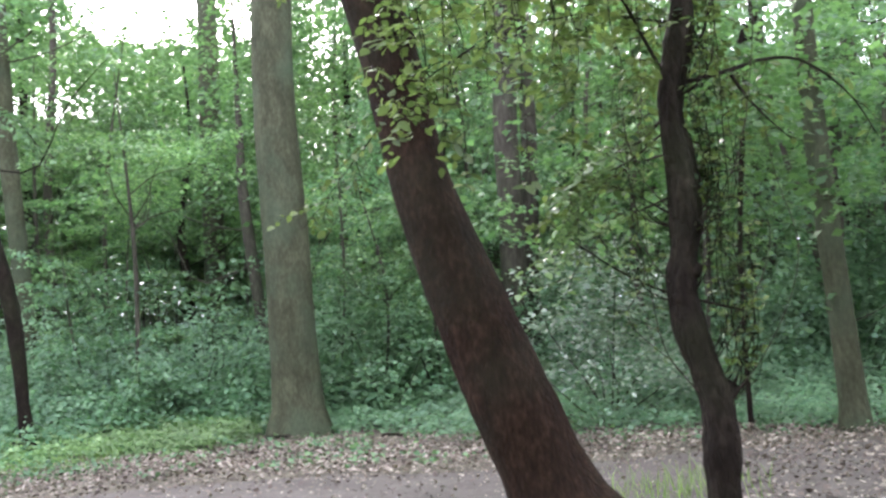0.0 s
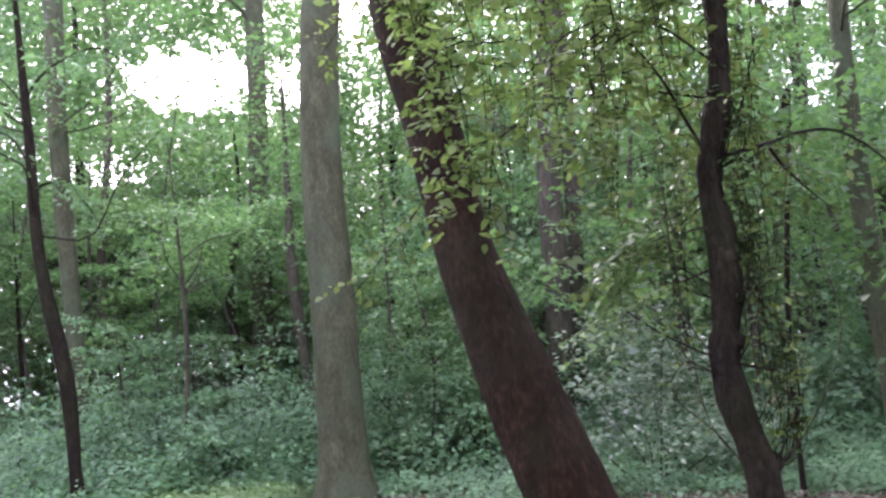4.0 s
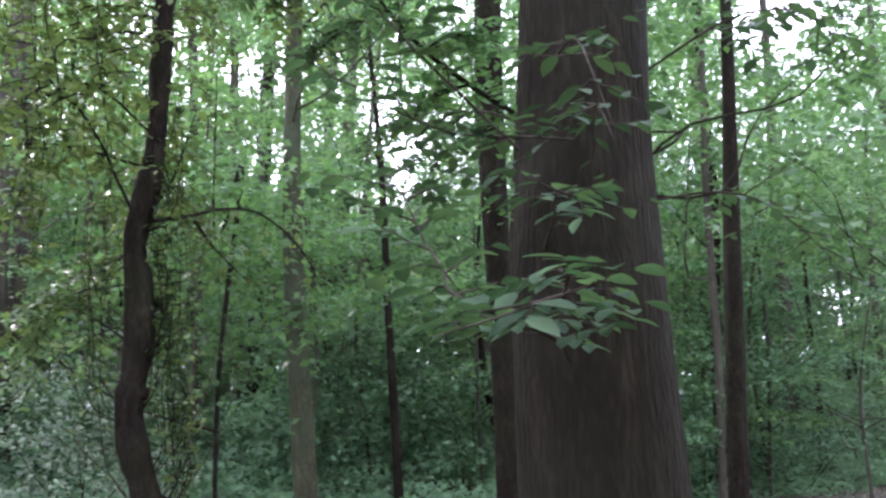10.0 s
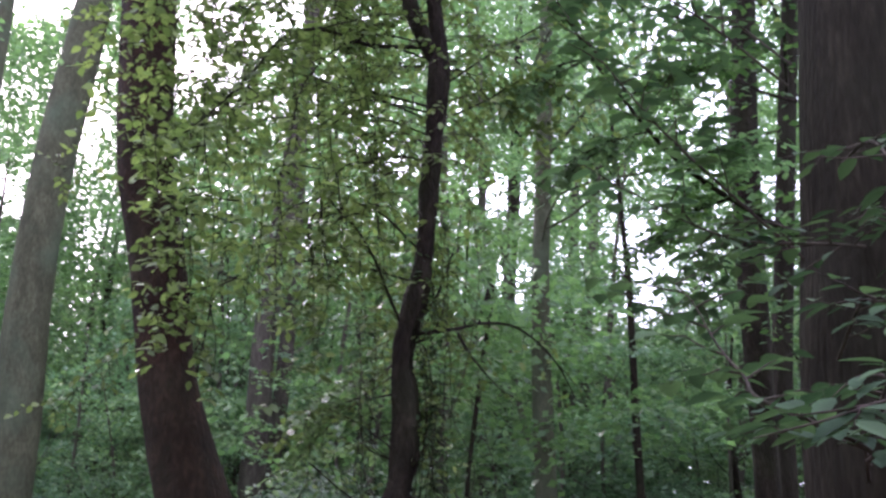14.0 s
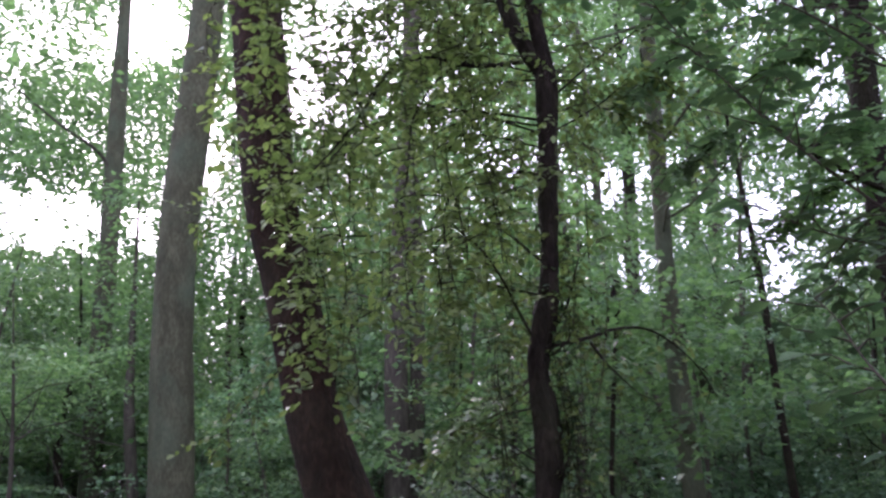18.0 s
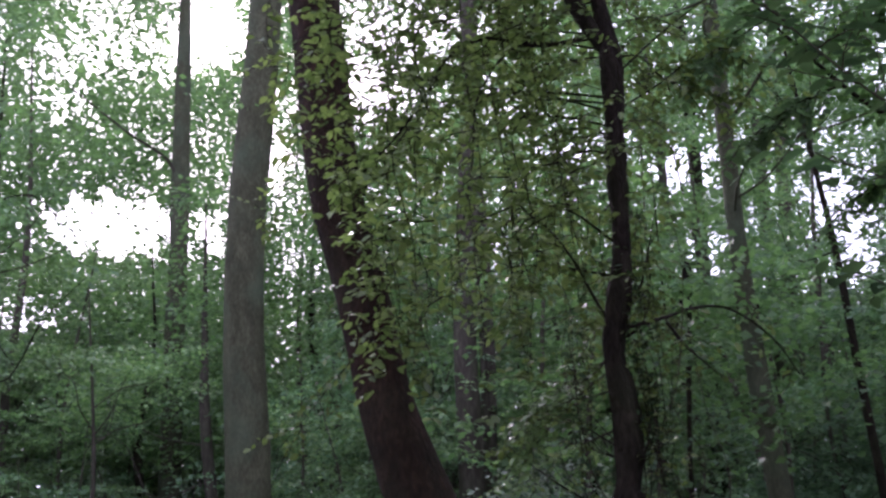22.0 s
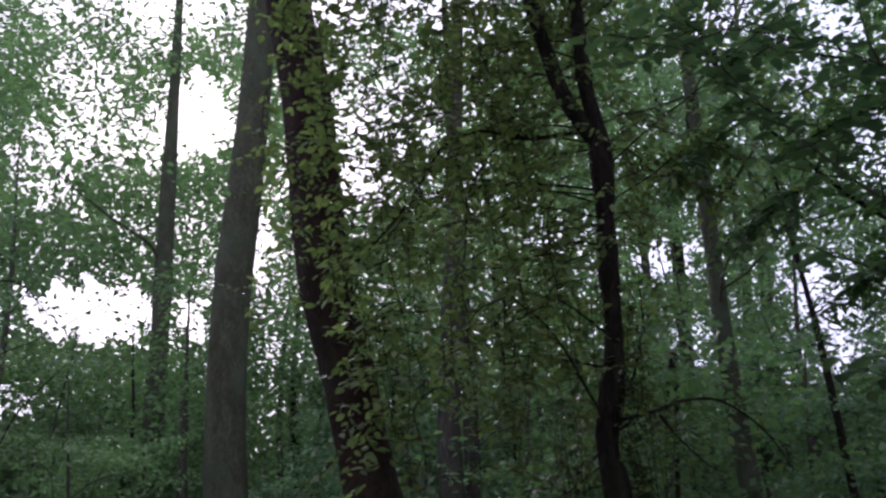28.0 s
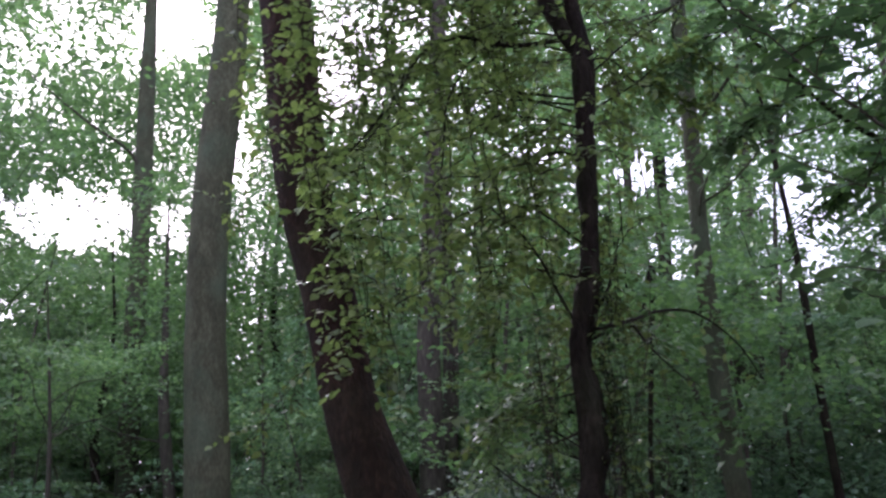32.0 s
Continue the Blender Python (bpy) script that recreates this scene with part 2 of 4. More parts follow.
def child(name, me, parent, label=""):
    ob = new(name, me)
    ob.parent = parent
    if label:
        ob["label"] = label
    return ob


def thing(name, at, label, category, group="", kind=""):
    e = new(name)
    e.location = at
    e.empty_display_size = 0.2
    return tagged(e, label, category, group, kind)


def spline(pts, n):
    """Smooth line through control points (x, y, z, r), n samples."""
    p = np.asarray(pts, float)
    d = np.concatenate([[0], np.cumsum(np.linalg.norm(np.diff(p[:, :3], axis=0), axis=1))])
    if len(p) < 3:
        s = np.linspace(0, d[-1], n)
        return np.stack([np.interp(s, d, p[:, k]) for k in range(4)], 1)
    m = np.gradient(p, d, axis=0)
    s = np.linspace(0, d[-1], n)
    i = np.clip(np.searchsorted(d, s, side="right") - 1, 0, len(d) - 2)
    h = (d[i + 1] - d[i])[:, None]
    u = ((s - d[i])[:, None]) / h
    return ((2 * u**3 - 3 * u**2 + 1) * p[i] + (u**3 - 2 * u**2 + u) * h * m[i]
            + (-2 * u**3 + 3 * u**2) * p[i + 1] + (u**3 - u**2) * h * m[i + 1])


def tube_geo(line, sides, rough=0.0, seed=0, ridge=0.0):
    """Rings round a line (x, y, z, r): verts and quads, with lumps."""
    line = np.asarray(line, float)
    n = len(line)
    t = np.gradient(line[:, :3], axis=0)
    t /= np.linalg.norm(t, axis=1, keepdims=True) + 1e-9
    ref = np.where(np.abs(t[:, 2:3]) > 0.9, np.array([[1.0, 0, 0]]), np.array([[0, 0, 1.0]]))
    a = np.cross(ref, t)
    a /= np.linalg.norm(a, axis=1, keepdims=True) + 1e-9
    b = np.cross(t, a)
    g = np.random.default_rng(seed)
    ang = np.linspace(0, 2 * np.pi, sides, endpoint=False)
    r = np.repeat(line[:, 3:4], sides, axis=1)
    if rough:
        z = np.cumsum(np.concatenate([[0], np.linalg.norm(np.diff(line[:, :3], axis=0), axis=1)]))[:, None]
        for k in range(7):
            kk = g.integers(1, 6)
            r = r * (1 + rough * g.uniform(0.3, 1) * np.sin(kk * ang[None] + g.uniform(0, 6.3) + z * g.uniform(-3, 3) / (1 + 0.3 * k)))
        r = r * (1 + rough * 0.5 * g.normal(size=r.shape))
    if ridge:
        z = line[:, 2][:, None]
        w = ang[None]
        wob = 0.5 * np.sin(2.3 * z + 3 * w) + 0.35 * np.sin(5.1 * z - 5 * w + 1) + 0.25 * np.sin(11.0 * z + 9 * w)
        brk = 0.75 + 0.25 * np.sin(38 * z + 9 * np.sin(7 * w + 2 * z))
        h = brk * np.abs(np.sin(27 * w + 1.6 * wob))**0.6 * (0.65 + 0.35 * np.sin(9 * z + 13 * w + 2 * np.sin(3 * w))) + 0.4 * np.abs(np.sin(31 * w - 1.4 * wob + 2))
        r = r + ridge * (h - 0.8)
    v = line[:, None, :3] + r[..., None] * (np.cos(ang)[None, :, None] * a[:, None] + np.sin(ang)[None, :, None] * b[:, None])
    v = v.reshape(-1, 3)
    i = np.arange(n - 1)[:, None] * sides
    j = np.arange(sides)[None]
    k = (j + 1) % sides
    f = np.stack([i + j, i + k, i + sides + k, i + sides + j], -1).reshape(-1, 4)
    return v, f


def tubes(name, lines, sides, mat, origin, rough=0.0, seed=0, ridge=0.0):
    vs, fs, o = [], [], 0
    for q, ln in enumerate(lines):
        v, f = tube_geo(ln, sides, rough, seed + q, ridge)
        vs.append(v)
        fs.append(f + o)
        o += len(v)
    return raw_mesh(name, np.concatenate(vs) - np.asarray(origin), [np.concatenate(fs)], mat)


ST = np.array([0.0, 0.16, 0.4, 0.66, 0.86, 1.0])          # stations along the leaf, and its half width there
HW = np.array([0.0, 0.19, 0.30, 0.26, 0.13, 0.0])
FINE = np.concatenate([np.stack([ST, 0 * ST, 0.02 - 0.14 * ST**2], 1),
                       np.stack([ST[1:5], HW[1:5], 0.02 - 0.14 * ST[1:5]**2 + 0.22 * HW[1:5]], 1),
                       np.stack([ST[1:5], -HW[1:5], 0.02 - 0.14 * ST[1:5]**2 + 0.22 * HW[1:5]], 1)])
FINE_Q = np.array([[k, k + 1, k + 6, k + 5] for k in (1, 2, 3)] + [[k, k + 9, k + 10, k + 1] for k in (1, 2, 3)])
FINE_T = np.array([[0, 1, 6], [4, 5, 9], [0, 10, 1], [4, 13, 5]])
PLAIN = np.array([[0, 0, 0], [0.45, 0.38, 0.06], [1.0, 0, -0.06], [0.45, -0.38, 0.06]])


def leaf_mesh(name, at, out, up, size, mat, origin=(0, 0, 0), fine=False, wide=1.0):
    """Leaves: base points, the way each points, the way its face looks, its length."""
    at, out, up = (np.asarray(q, float) for q in (at, out, up))
    out = out / (np.linalg.norm(out, axis=1, keepdims=True) + 1e-9)
    side = np.cross(up, out)
    side /= np.linalg.norm(side, axis=1, keepdims=True) + 1e-9
    nor = np.cross(out, side)
    shape = FINE if fine else PLAIN
    s = np.broadcast_to(np.asarray(size, float), (len(at),))[:, None, None]
    v = (at - np.asarray(origin))[:, None] + s * (shape[None, :, 0:1] * out[:, None] + wide * shape[None, :, 1:2] * side[:, None] + shape[None, :, 2:3] * nor[:, None])
    base = (np.arange(len(at)) * len(shape))[:, None, None]
    if fine:
        faces = [(base + FINE_Q).reshape(-1, 4), (base + FINE_T).reshape(-1, 3)]
    else:
        faces = [(base + np.array([[0, 1, 2, 3]])).reshape(-1, 4)]
    return raw_mesh(name, v.reshape(-1, 3), faces, mat, smooth=fine)


# clearings in the canopy round the standing place: azimuth, elevation, half width, half height in degrees
CLEAR = [(-32.7, 17.2, 4.2, 1.75, 0.08), (-27, 17, 1, 1.3, 0.2), (-23.2, 21.6, 1.1, 2.6, 0.2), (-35.8, 24.7, 2, 2.4, 0.45), (-27, 28.3, 2.4, 2.4, 0.05), (-19, 24.6, 1.6, 1.9, 0.35),
         (1.3, 18.8, 2, 1.2, 0.15), (1.8, 13.8, 1, 1.3, 0.3), (9.5, 15.4, 2, 2, 0.2), (13.7, 23.7, 1, 2, 0.2), (31.6, 20.4, 2.9, 2.4, 0.1), (5.5, 31.5, 1.5, 1.2, 0.3), (9.7, 12.4, 1, 1.4, 0.35),
         (-33.9, 29.7, 2.6, 1.9, 0.5), (10.9, 27.7, 1.2, 1.4, 0.3), (-23.1, 9.8, 0.7, 1.3, 0.4), (-37.3, 12.3, 3.4, 1, 0.5), (-30.5, 33, 4, 2, 0.65), (-28.5, 22.5, 3, 2, 0.8),
         (-14, 29, 5, 2.5, 0.55), (-4, 21, 3, 1.5, 0.6), (-31, 26.8, 4.5, 1.7, 0.45), (-22.6, 15.5, 0.8, 3, 0.6), (-17, 25, 2, 2, 0.3), (33.5, 5, 1.3, 1.6, 0.45),
         (35.5, 22, 2, 2, 0.3), (9, 32, 3, 2.5, 0.4), (13, 30, 2, 2, 0.3)]


def open_sky(p, more=0.0):
    """Which points p lie clear of the clearings, whose rims are ragged."""
    q = p - np.array([0, 0, 1.6])
    az = np.degrees(np.arctan2(q[:, 0], q[:, 1]))
    el = np.degrees(np.arctan2(q[:, 2], np.hypot(q[:, 0], q[:, 1])))
    ok = np.ones(len(p), bool)
    rag = 0.7 * np.sin(az * 3.1 + el * 2.3) + 0.35 * np.sin(az * 7.7 - el * 6.1) + RNG.normal(0, 0.3, len(p))
    for a, e, w, h, keep in CLEAR:
        d = np.sqrt(((az - a) / w)**2 + ((el - e) / h)**2)
        ok &= (d + 0.35 * rag > 0.95) | (RNG.random(len(p)) < keep + more)
    return ok


def sprays(centres, radius, count, size, flat=0.17, jitter=0.6, droop=0.25, lean=0.25):
    """Leaves in flattish sprays round the centres: at, out, up, size."""
    n = len(centres)
    c = np.repeat(centres, count, axis=0)
    tilt = np.repeat(RNG.normal(0, lean, (n, 2)), count, axis=0)
    a = RNG.uniform(0, 2 * np.pi, n * count)
    rad = np.repeat(np.broadcast_to(radius, (n,)), count)
    r = rad * np.sqrt(RNG.random(n * count))
    d = np.stack([np.cos(a), np.sin(a)], 1)
    p = np.empty((n * count, 3))
    p[:, :2] = d * r[:, None]
    p[:, 2] = (p[:, :2] * tilt).sum(1) + RNG.normal(0, 1, n * count) * rad * flat - droop * r**2 / np.maximum(rad, 0.01)
    up = np.stack([-tilt[:, 0], -tilt[:, 1], np.ones(n * count)], 1) + RNG.normal(0, jitter, (n * count, 3))
    b = a + RNG.normal(0, 0.8, n * count)
    out = np.stack([np.cos(b), np.sin(b), RNG.normal(-0.2, 0.3, n * count)], 1)
    return c + p, out, up, size * RNG.uniform(0.65, 1.25, n * count)


def grow(line, base_r=None, flare=0.0, top=None):
    """Extends a measured stretch of stem down to the ground and up to its top: control points (x, y, z, r)."""
    p = [tuple(q) for q in line]
    a, b = np.array(p[0]), np.array(p[min(2, len(p) - 1)])
    if a[2] > 0.05:
        k = (a - b) / (a[2] - b[2])
        k = np.clip(k, [-0.35, -0.35, 1, -0.05], [0.35, 0.35, 1, 0.01])
        g = a - k * a[2]
        g[3] = base_r or max(a[3] * 1.12, g[3])
        p.insert(0, tuple(g))
    g = np.array(p[0])
    if flare:
        up = np.array(g)
        p[0] = (g[0], g[1], 0.0, g[3] * (1 + flare))
        j = 0.35
        q = np.array(p[1])
        u = min(0.9, j / max(q[2], 0.4))
        p.insert(1, tuple(up * (1 - u) + q * u))
    g = np.array(p[0])
    p.insert(0, (g[0], g[1], -0.12, g[3] * 1.1))
    if top:
        a, b = np.array(p[-1]), np.array(p[-2])
        k = np.clip((a - b) / (a[2] - b[2]), [-0.12, -0.12, 1, -1], [0.12, 0.12, 1, 1])
        z = a[2]
        for f in (0.35, 0.7, 1.0):
            h = z + (top - z) * f
            p.append((a[0] + k[0] * (h - z), a[1] + k[1] * (h - z), h, a[3] * (1 - 0.85 * f)))
    return p


def limb(p0, p1, r0, sag=0.0, bend=0.2, n=8, seed=0):
    """A bough from p0 to p1 that bends on its way."""
    g = np.random.default_rng(seed)
    p0, p1 = np.asarray(p0, float), np.asarray(p1, float)
    L = np.linalg.norm(p1 - p0)
    m1 = p0 + (p1 - p0) * 0.35 + g.normal(0, bend * L * 0.25, 3) + np.array([0, 0, -sag * L])
    m2 = p0 + (p1 - p0) * 0.7 + g.normal(0, bend * L * 0.2, 3) + np.array([0, 0, -sag * L * 0.6])
    return spline([(*p0, r0), (*m1, r0 * 0.75), (*m2, r0 * 0.5), (*p1, r0 * 0.18)], n)


# ================= ground =================
def ground_height(x, y):
    return 0.06 * np.sin(x * 0.31 + 1.0) * np.sin(y * 0.27) + 0.03 * np.sin(x * 0.9 + y * 0.7)


def sheet(name, xs, ys, lift, mat, keep=None):
    X, Y = np.meshgrid(xs, ys)
    Z = np.where(np.hypot(X, Y) < 60, ground_height(X, Y), 0) + lift
    v = np.stack([X, Y, Z], -1).reshape(-1, 3)
    nx = len(xs)
    i, j = np.meshgrid(np.arange(nx - 1), np.arange(len(ys) - 1))
    a = (j * nx + i).ravel()
    return raw_mesh(name, v, [np.stack([a, a + 1, a + nx + 1, a + nx], 1)], mat)


axis = np.concatenate([[-1500, -500, -200, -100], np.arange(-60, 60.1, 1.0), [100, 200, 500, 1500]])
tagged(new("ground", sheet("ground", axis, axis, 0.0, SOIL)), "dark forest soil under the trees", "ground", kind="structure")


def path_mid(x):
    return 9.0 + 0.22 * (x + 3.5) - 0.002 * (x + 3.5)**2 + 0.046 * np.clip(x - 1.0, 0, 14)**2


def path_band(name, lo, hi, lift, mat, x0=-40, x1=40, wob=0.25):
    xs = np.arange(x0, x1 + 0.01, 0.25)
    vs = []
    for k, f in enumerate(np.linspace(0, 1, 9)):
        w = wob * (np.sin(xs * 1.3 + k * 0.1) + 0.6 * np.sin(xs * 3.1 + 2) + 0.4 * np.sin(xs * 7.3)) * 0.5
        y = path_mid(xs) + lo + (hi - lo) * f + (w if k in (0, 8) else 0)
        vs.append(np.stack([xs, y, ground_height(xs, y) + lift - (0.05 if k in (0, 8) else 0)], 1))
    v = np.concatenate(vs)
    nx = len(xs)
    i, j = np.meshgrid(np.arange(nx - 1), np.arange(8))
    a = (j * nx + i).ravel()
    return raw_mesh(name, v, [np.stack([a, a + 1, a + nx + 1, a + nx], 1)], mat)


tagged(new("road", path_band("road", -2.1, 1.05, 0.03, PATH)), "trodden bare earth woodland path", "path", kind="structure")

# dry leaves along the path's far edge and over the soil
n = 76000
x = RNG.uniform(-18, 12, n)
f = RNG.normal(0.45, 0.33, n)
y = path_mid(x) + 1.0 + f * 2.9
few = RNG.random(n) < 0.2
y = np.where(few, path_mid(x) - 2 + RNG.random(n) * 3.2, y)
near = few & (RNG.random(n) < 0.45)         # thinly scattered on this side of the path
y = np.where(near, RNG.uniform(-4, 7, n), y)
strewn = (x > -0.5) & (RNG.random(n) < 0.45)     # the path is strewn with leaves under the nearer trees
y = np.where(strewn, path_mid(x) + RNG.uniform(-2.0, 1.3, n), y)
a = RNG.uniform(0, 6.28, n)
at = np.stack([x, y, ground_height(x, y) + 0.03 + np.abs(RNG.normal(0, 0.015, n))], 1)
tagged(new("leaf_litter", leaf_mesh("leaf_litter", at, np.stack([np.cos(a), np.sin(a), RNG.normal(0.1, 0.3, n)], 1),
       RNG.normal(0, 0.45, (n, 3)) + [0, 0, 1], RNG.uniform(0.026, 0.066, n) * np.where(few, 0.7, 1.0), LITTER)), "dry brown fallen leaves beside the path", "leaf litter", kind="stuff")

# ================= undergrowth =================
def herb_edge(x):
    return np.interp(x, [-26, -14, -10, -6.8, -5.4, -3.5, -1.5, 1.5, 6, 20], [14.5, 14.3, 13.2, 13.3, 13.4, 12.6, 12.3, 12.2, 13.5, 16])


n = 6800
x = RNG.uniform(-24, 16, n)
edge = 14 * RNG.random(n)**1.6
y = herb_edge(x) + edge + RNG.normal(0, 0.15, n)
h = 0.12 + 0.4 * np.clip(edge / 4, 0, 1) * RNG.uniform(0.5, 1.3, n) + 0.045 * edge * RNG.random(n)
c = np.stack([x, y, ground_height(x, y) + h], 1)
at, out, up, size = sprays(c, 0.27, 30, 0.098, 0.3, 0.28)
up += [0, -0.45, 0]                        # leaves turn a little towards the open path
tagged(new("herb_layer", leaf_mesh("herb_layer", at, out, up, size, LEAF_HERB, wide=0.68)), "low bluish-green leafy plants covering the forest floor", "undergrowth", kind="stuff")


# bright yellow-green plants at the sunny end of the wood's edge
LEAF_SUN = leaf_mat("leaf_yellow_green", (0.11, 0.185, 0.075), (0.16, 0.25, 0.105), (0.225, 0.32, 0.15), 0.4)
n = 1500
x = -6.7 - 10.5 * RNG.random(n)**1.3
y = path_mid(x) + 3.1 + RNG.random(n) * np.interp(x, [-17, -6.7], [4.6, 2.0])
c = np.stack([x, y, ground_height(x, y) + RNG.uniform(0.06, 0.2, n)], 1)
at, out, up, size = sprays(c, 0.2, 22, 0.075, 0.3, 0.3)
up += [0, -0.4, 0]
tagged(new("sunlit_herbs", leaf_mesh("sunlit_herbs", at, out, up, size, LEAF_SUN, wide=0.7)), "low yellow-green plants at the wood's edge", "undergrowth", kind="stuff")

# fresh green tufts between the dry leaves
n = 2300
x = np.where(RNG.random(n) < 0.7, RNG.uniform(-17, -7.5, n), RNG.uniform(-16, 12, n))
y = path_mid(x) + 1.0 + np.where(x < -7.5, 4.6, 2.6) * RNG.random(n)**0.6
c = np.stack([x, y, ground_height(x, y) + 0.07], 1)
at, out, up, size = sprays(c, 0.13, 9, 0.07, 0.35, 0.6)
tagged(new("seedlings", leaf_mesh("seedlings", at, out, up, size, LEAF_MID)), "small fresh green seedlings among dry leaves", "seedlings", kind="stuff")
n = 9000
x = np.concatenate([RNG.uniform(-19, -7.5, n - 600), RNG.normal(-0.75, 0.35, 180), RNG.uniform(-18, -9, 420)])
y = np.concatenate([path_mid(x[:-600]) + 2.2 + 4.6 * RNG.random(n - 600), RNG.normal(8.3, 0.3, 180), RNG.uniform(9.5, 11, 420)])
h = np.concatenate([RNG.uniform(0.08, 0.22, n - 600), RNG.uniform(0.12, 0.3, 600)])
at = np.stack([x, y, ground_height(x, y) + 0.02], 1)
a = RNG.uniform(0, 6.28, n)
out = np.stack([np.cos(a) * 0.5, np.sin(a) * 0.5, np.ones(n)], 1)
up = np.stack([np.cos(a), np.sin(a), np.zeros(n)], 1)
side = np.stack([-np.sin(a), np.cos(a), np.zeros(n)], 1)
out /= np.linalg.norm(out, axis=1, keepdims=True)
v = np.stack([at - side * 0.004, at + side * 0.004, at + out * h[:, None] * 0.6 + side * 0.003, at + out * h[:, None] * 0.6 - side * 0.003,
              at + out * h[:, None] + up * h[:, None] * 0.25], 1).reshape(-1, 3)
b5 = (np.arange(n) * 5)[:, None]
GRASS = leaf_mat("grass_blade", (0.10, 0.17, 0.04), (0.15, 0.23, 0.06), (0.22, 0.30, 0.10), 0.4)
tagged(new("grass", raw_mesh("grass", v, [b5 + np.array([[0, 1, 2, 3]]), b5 + np.array([[3, 2, 4]])], GRASS, False)), "short bright green grass at the path's edge", "grass", kind="stuff")


# ================= trees =================
def tree(name, label, pts, bark, sides=14, rings=40, rough=0.03, crown=None, boughs=0, seed=1, group="", category="tree", bark_label="", ridge=0.0, flat=0.17, layered=False):
    """A tree with its stem, boughs and crown. crown: list of (z0, z1, reach, sprays, leaves, spray radius, leaf size, leaf material)."""
    base = np.array([pts[1][0], pts[1][1], 0.0])
    th = thing(name, base, label, category, group)
    line = spline(pts, rings)
    child("trunk", tubes("trunk", [line], sides, bark, base, rough, seed, ridge), th, bark_label)
    g = np.random.default_rng(seed)
    for z0, z1, reach, k, leaves, rad, size, mat in crown or []:
        z = g.uniform(z0, z1, k)
        a = g.uniform(0, 6.28, k)
        r = reach * np.sqrt(g.random(k)) * (1 - 0.35 * (z - z0) / max(z1 - z0, 0.1))
        cx = np.interp(z, line[:, 2], line[:, 0])
        cy = np.interp(z, line[:, 2], line[:, 1])
        c = np.stack([cx + r * np.cos(a), cy + r * np.sin(a), z + 0.12 * r], 1)
        ok = open_sky(c, 0.15)
        c, cx, cy, z, r = c[ok], cx[ok], cy[ok], z[ok], r[ok]
        if not len(c):
            continue
        at, out, up, sz = sprays(c, rad * g.uniform(0.6, 1.3, len(c)), leaves, size, flat, *((0.42, 0.2, 0.17) if layered else ()))
        keep = open_sky(at)
        child("crown", leaf_mesh("crown", at[keep], out[keep], up[keep], sz[keep], mat, base), th)
        m = min(boughs, len(c))
        if m:
            pick = np.argsort(-r)[:m]
            lines = []
            for q in pick:
                zz = max(z[q] - 0.35 * r[q] - 0.2, 0.3)
                s = (np.interp(zz, line[:, 2], line[:, 0]), np.interp(zz, line[:, 2], line[:, 1]), zz)
                lines.append(limb(s, c[q], 0.006 + 0.005 * r[q], 0.05, 0.35, 9, seed=int(seed * 100 + q)))
            for ln in lines:
                child("bough", tubes("bough", [ln], 5, bark, base), th)
    return th


def leafy(line, twigs, length, leaves, size, seed, start=0.2, droop=0.25, spread=0.9, loose=1.0, onward=(0.2, 0.8)):
    """Side twigs along a bough, each with leaves set left and right: twig lines, and leaves as at, out, up, size."""
    g = np.random.default_rng(seed)
    line = np.asarray(line)
    n = len(line)
    tl, A, O, U, S = [], [], [], [], []
    for k in range(twigs):
        u = start + (1 - start) * (k + g.random()) / twigs
        i = min(int(u * (n - 1)), n - 2)
        f = u * (n - 1) - i
        p = line[i, :3] * (1 - f) + line[i + 1, :3] * f
        t = line[i + 1, :3] - line[i, :3]
        t /= np.linalg.norm(t) + 1e-9
        side = np.cross(t, [0, 0, 1.0])
        if np.linalg.norm(side) < 0.3:
            w = g.uniform(0, 6.28)
            side = np.array([math.cos(w), math.sin(w), 0])
        side /= np.linalg.norm(side)
        d = t * g.uniform(*onward) + side * (1 if k % 2 else -1) * g.uniform(0.4, 1) * spread + g.normal(0, 0.22, 3)
        d /= np.linalg.norm(d)
        L = length * g.uniform(0.5, 1.2)
        m = 5
        w = np.linspace(0, 1, m)[:, None]
        q = p + d * L * w + np.array([0, 0, -droop * L]) * w**2 + g.normal(0, 0.012, (m, 3)) * w
        tl.append(np.concatenate([q, 0.0028 * (1.15 - w)], 1))
        face = np.array([0, 0, 1.0]) + g.normal(0, 0.3 * loose, 3)
        for j in range(leaves):
            v = (j + 0.7) / leaves
            c = np.array([np.interp(v, np.linspace(0, 1, m), q[:, z]) for z in range(3)])
            dd = d + np.array([0, 0, -2 * droop * v])
            sd = np.cross(dd, face)
            sd /= np.linalg.norm(sd) + 1e-9
            A.append(c)
            O.append(dd * g.uniform(0.3, 0.8) + sd * (1 if j % 2 else -1) + g.normal(0, 0.25 * loose, 3) + [0, 0, -0.15])
            U.append(face + g.normal(0, 0.35 * loose, 3))
            S.append(size * g.uniform(0.6, 1.2))
    return tl, np.array(A).reshape(-1, 3), np.array(O).reshape(-1, 3), np.array(U).reshape(-1, 3), np.array(S)


def one_leaf(name, mat):
    """A single leaf, 1 long, to be shared by many leaf objects."""
    return leaf_mesh(name, [[0, 0, 0]], [[1, 0, 0]], [[0, 0, 1]], 1.0, mat, fine=True)


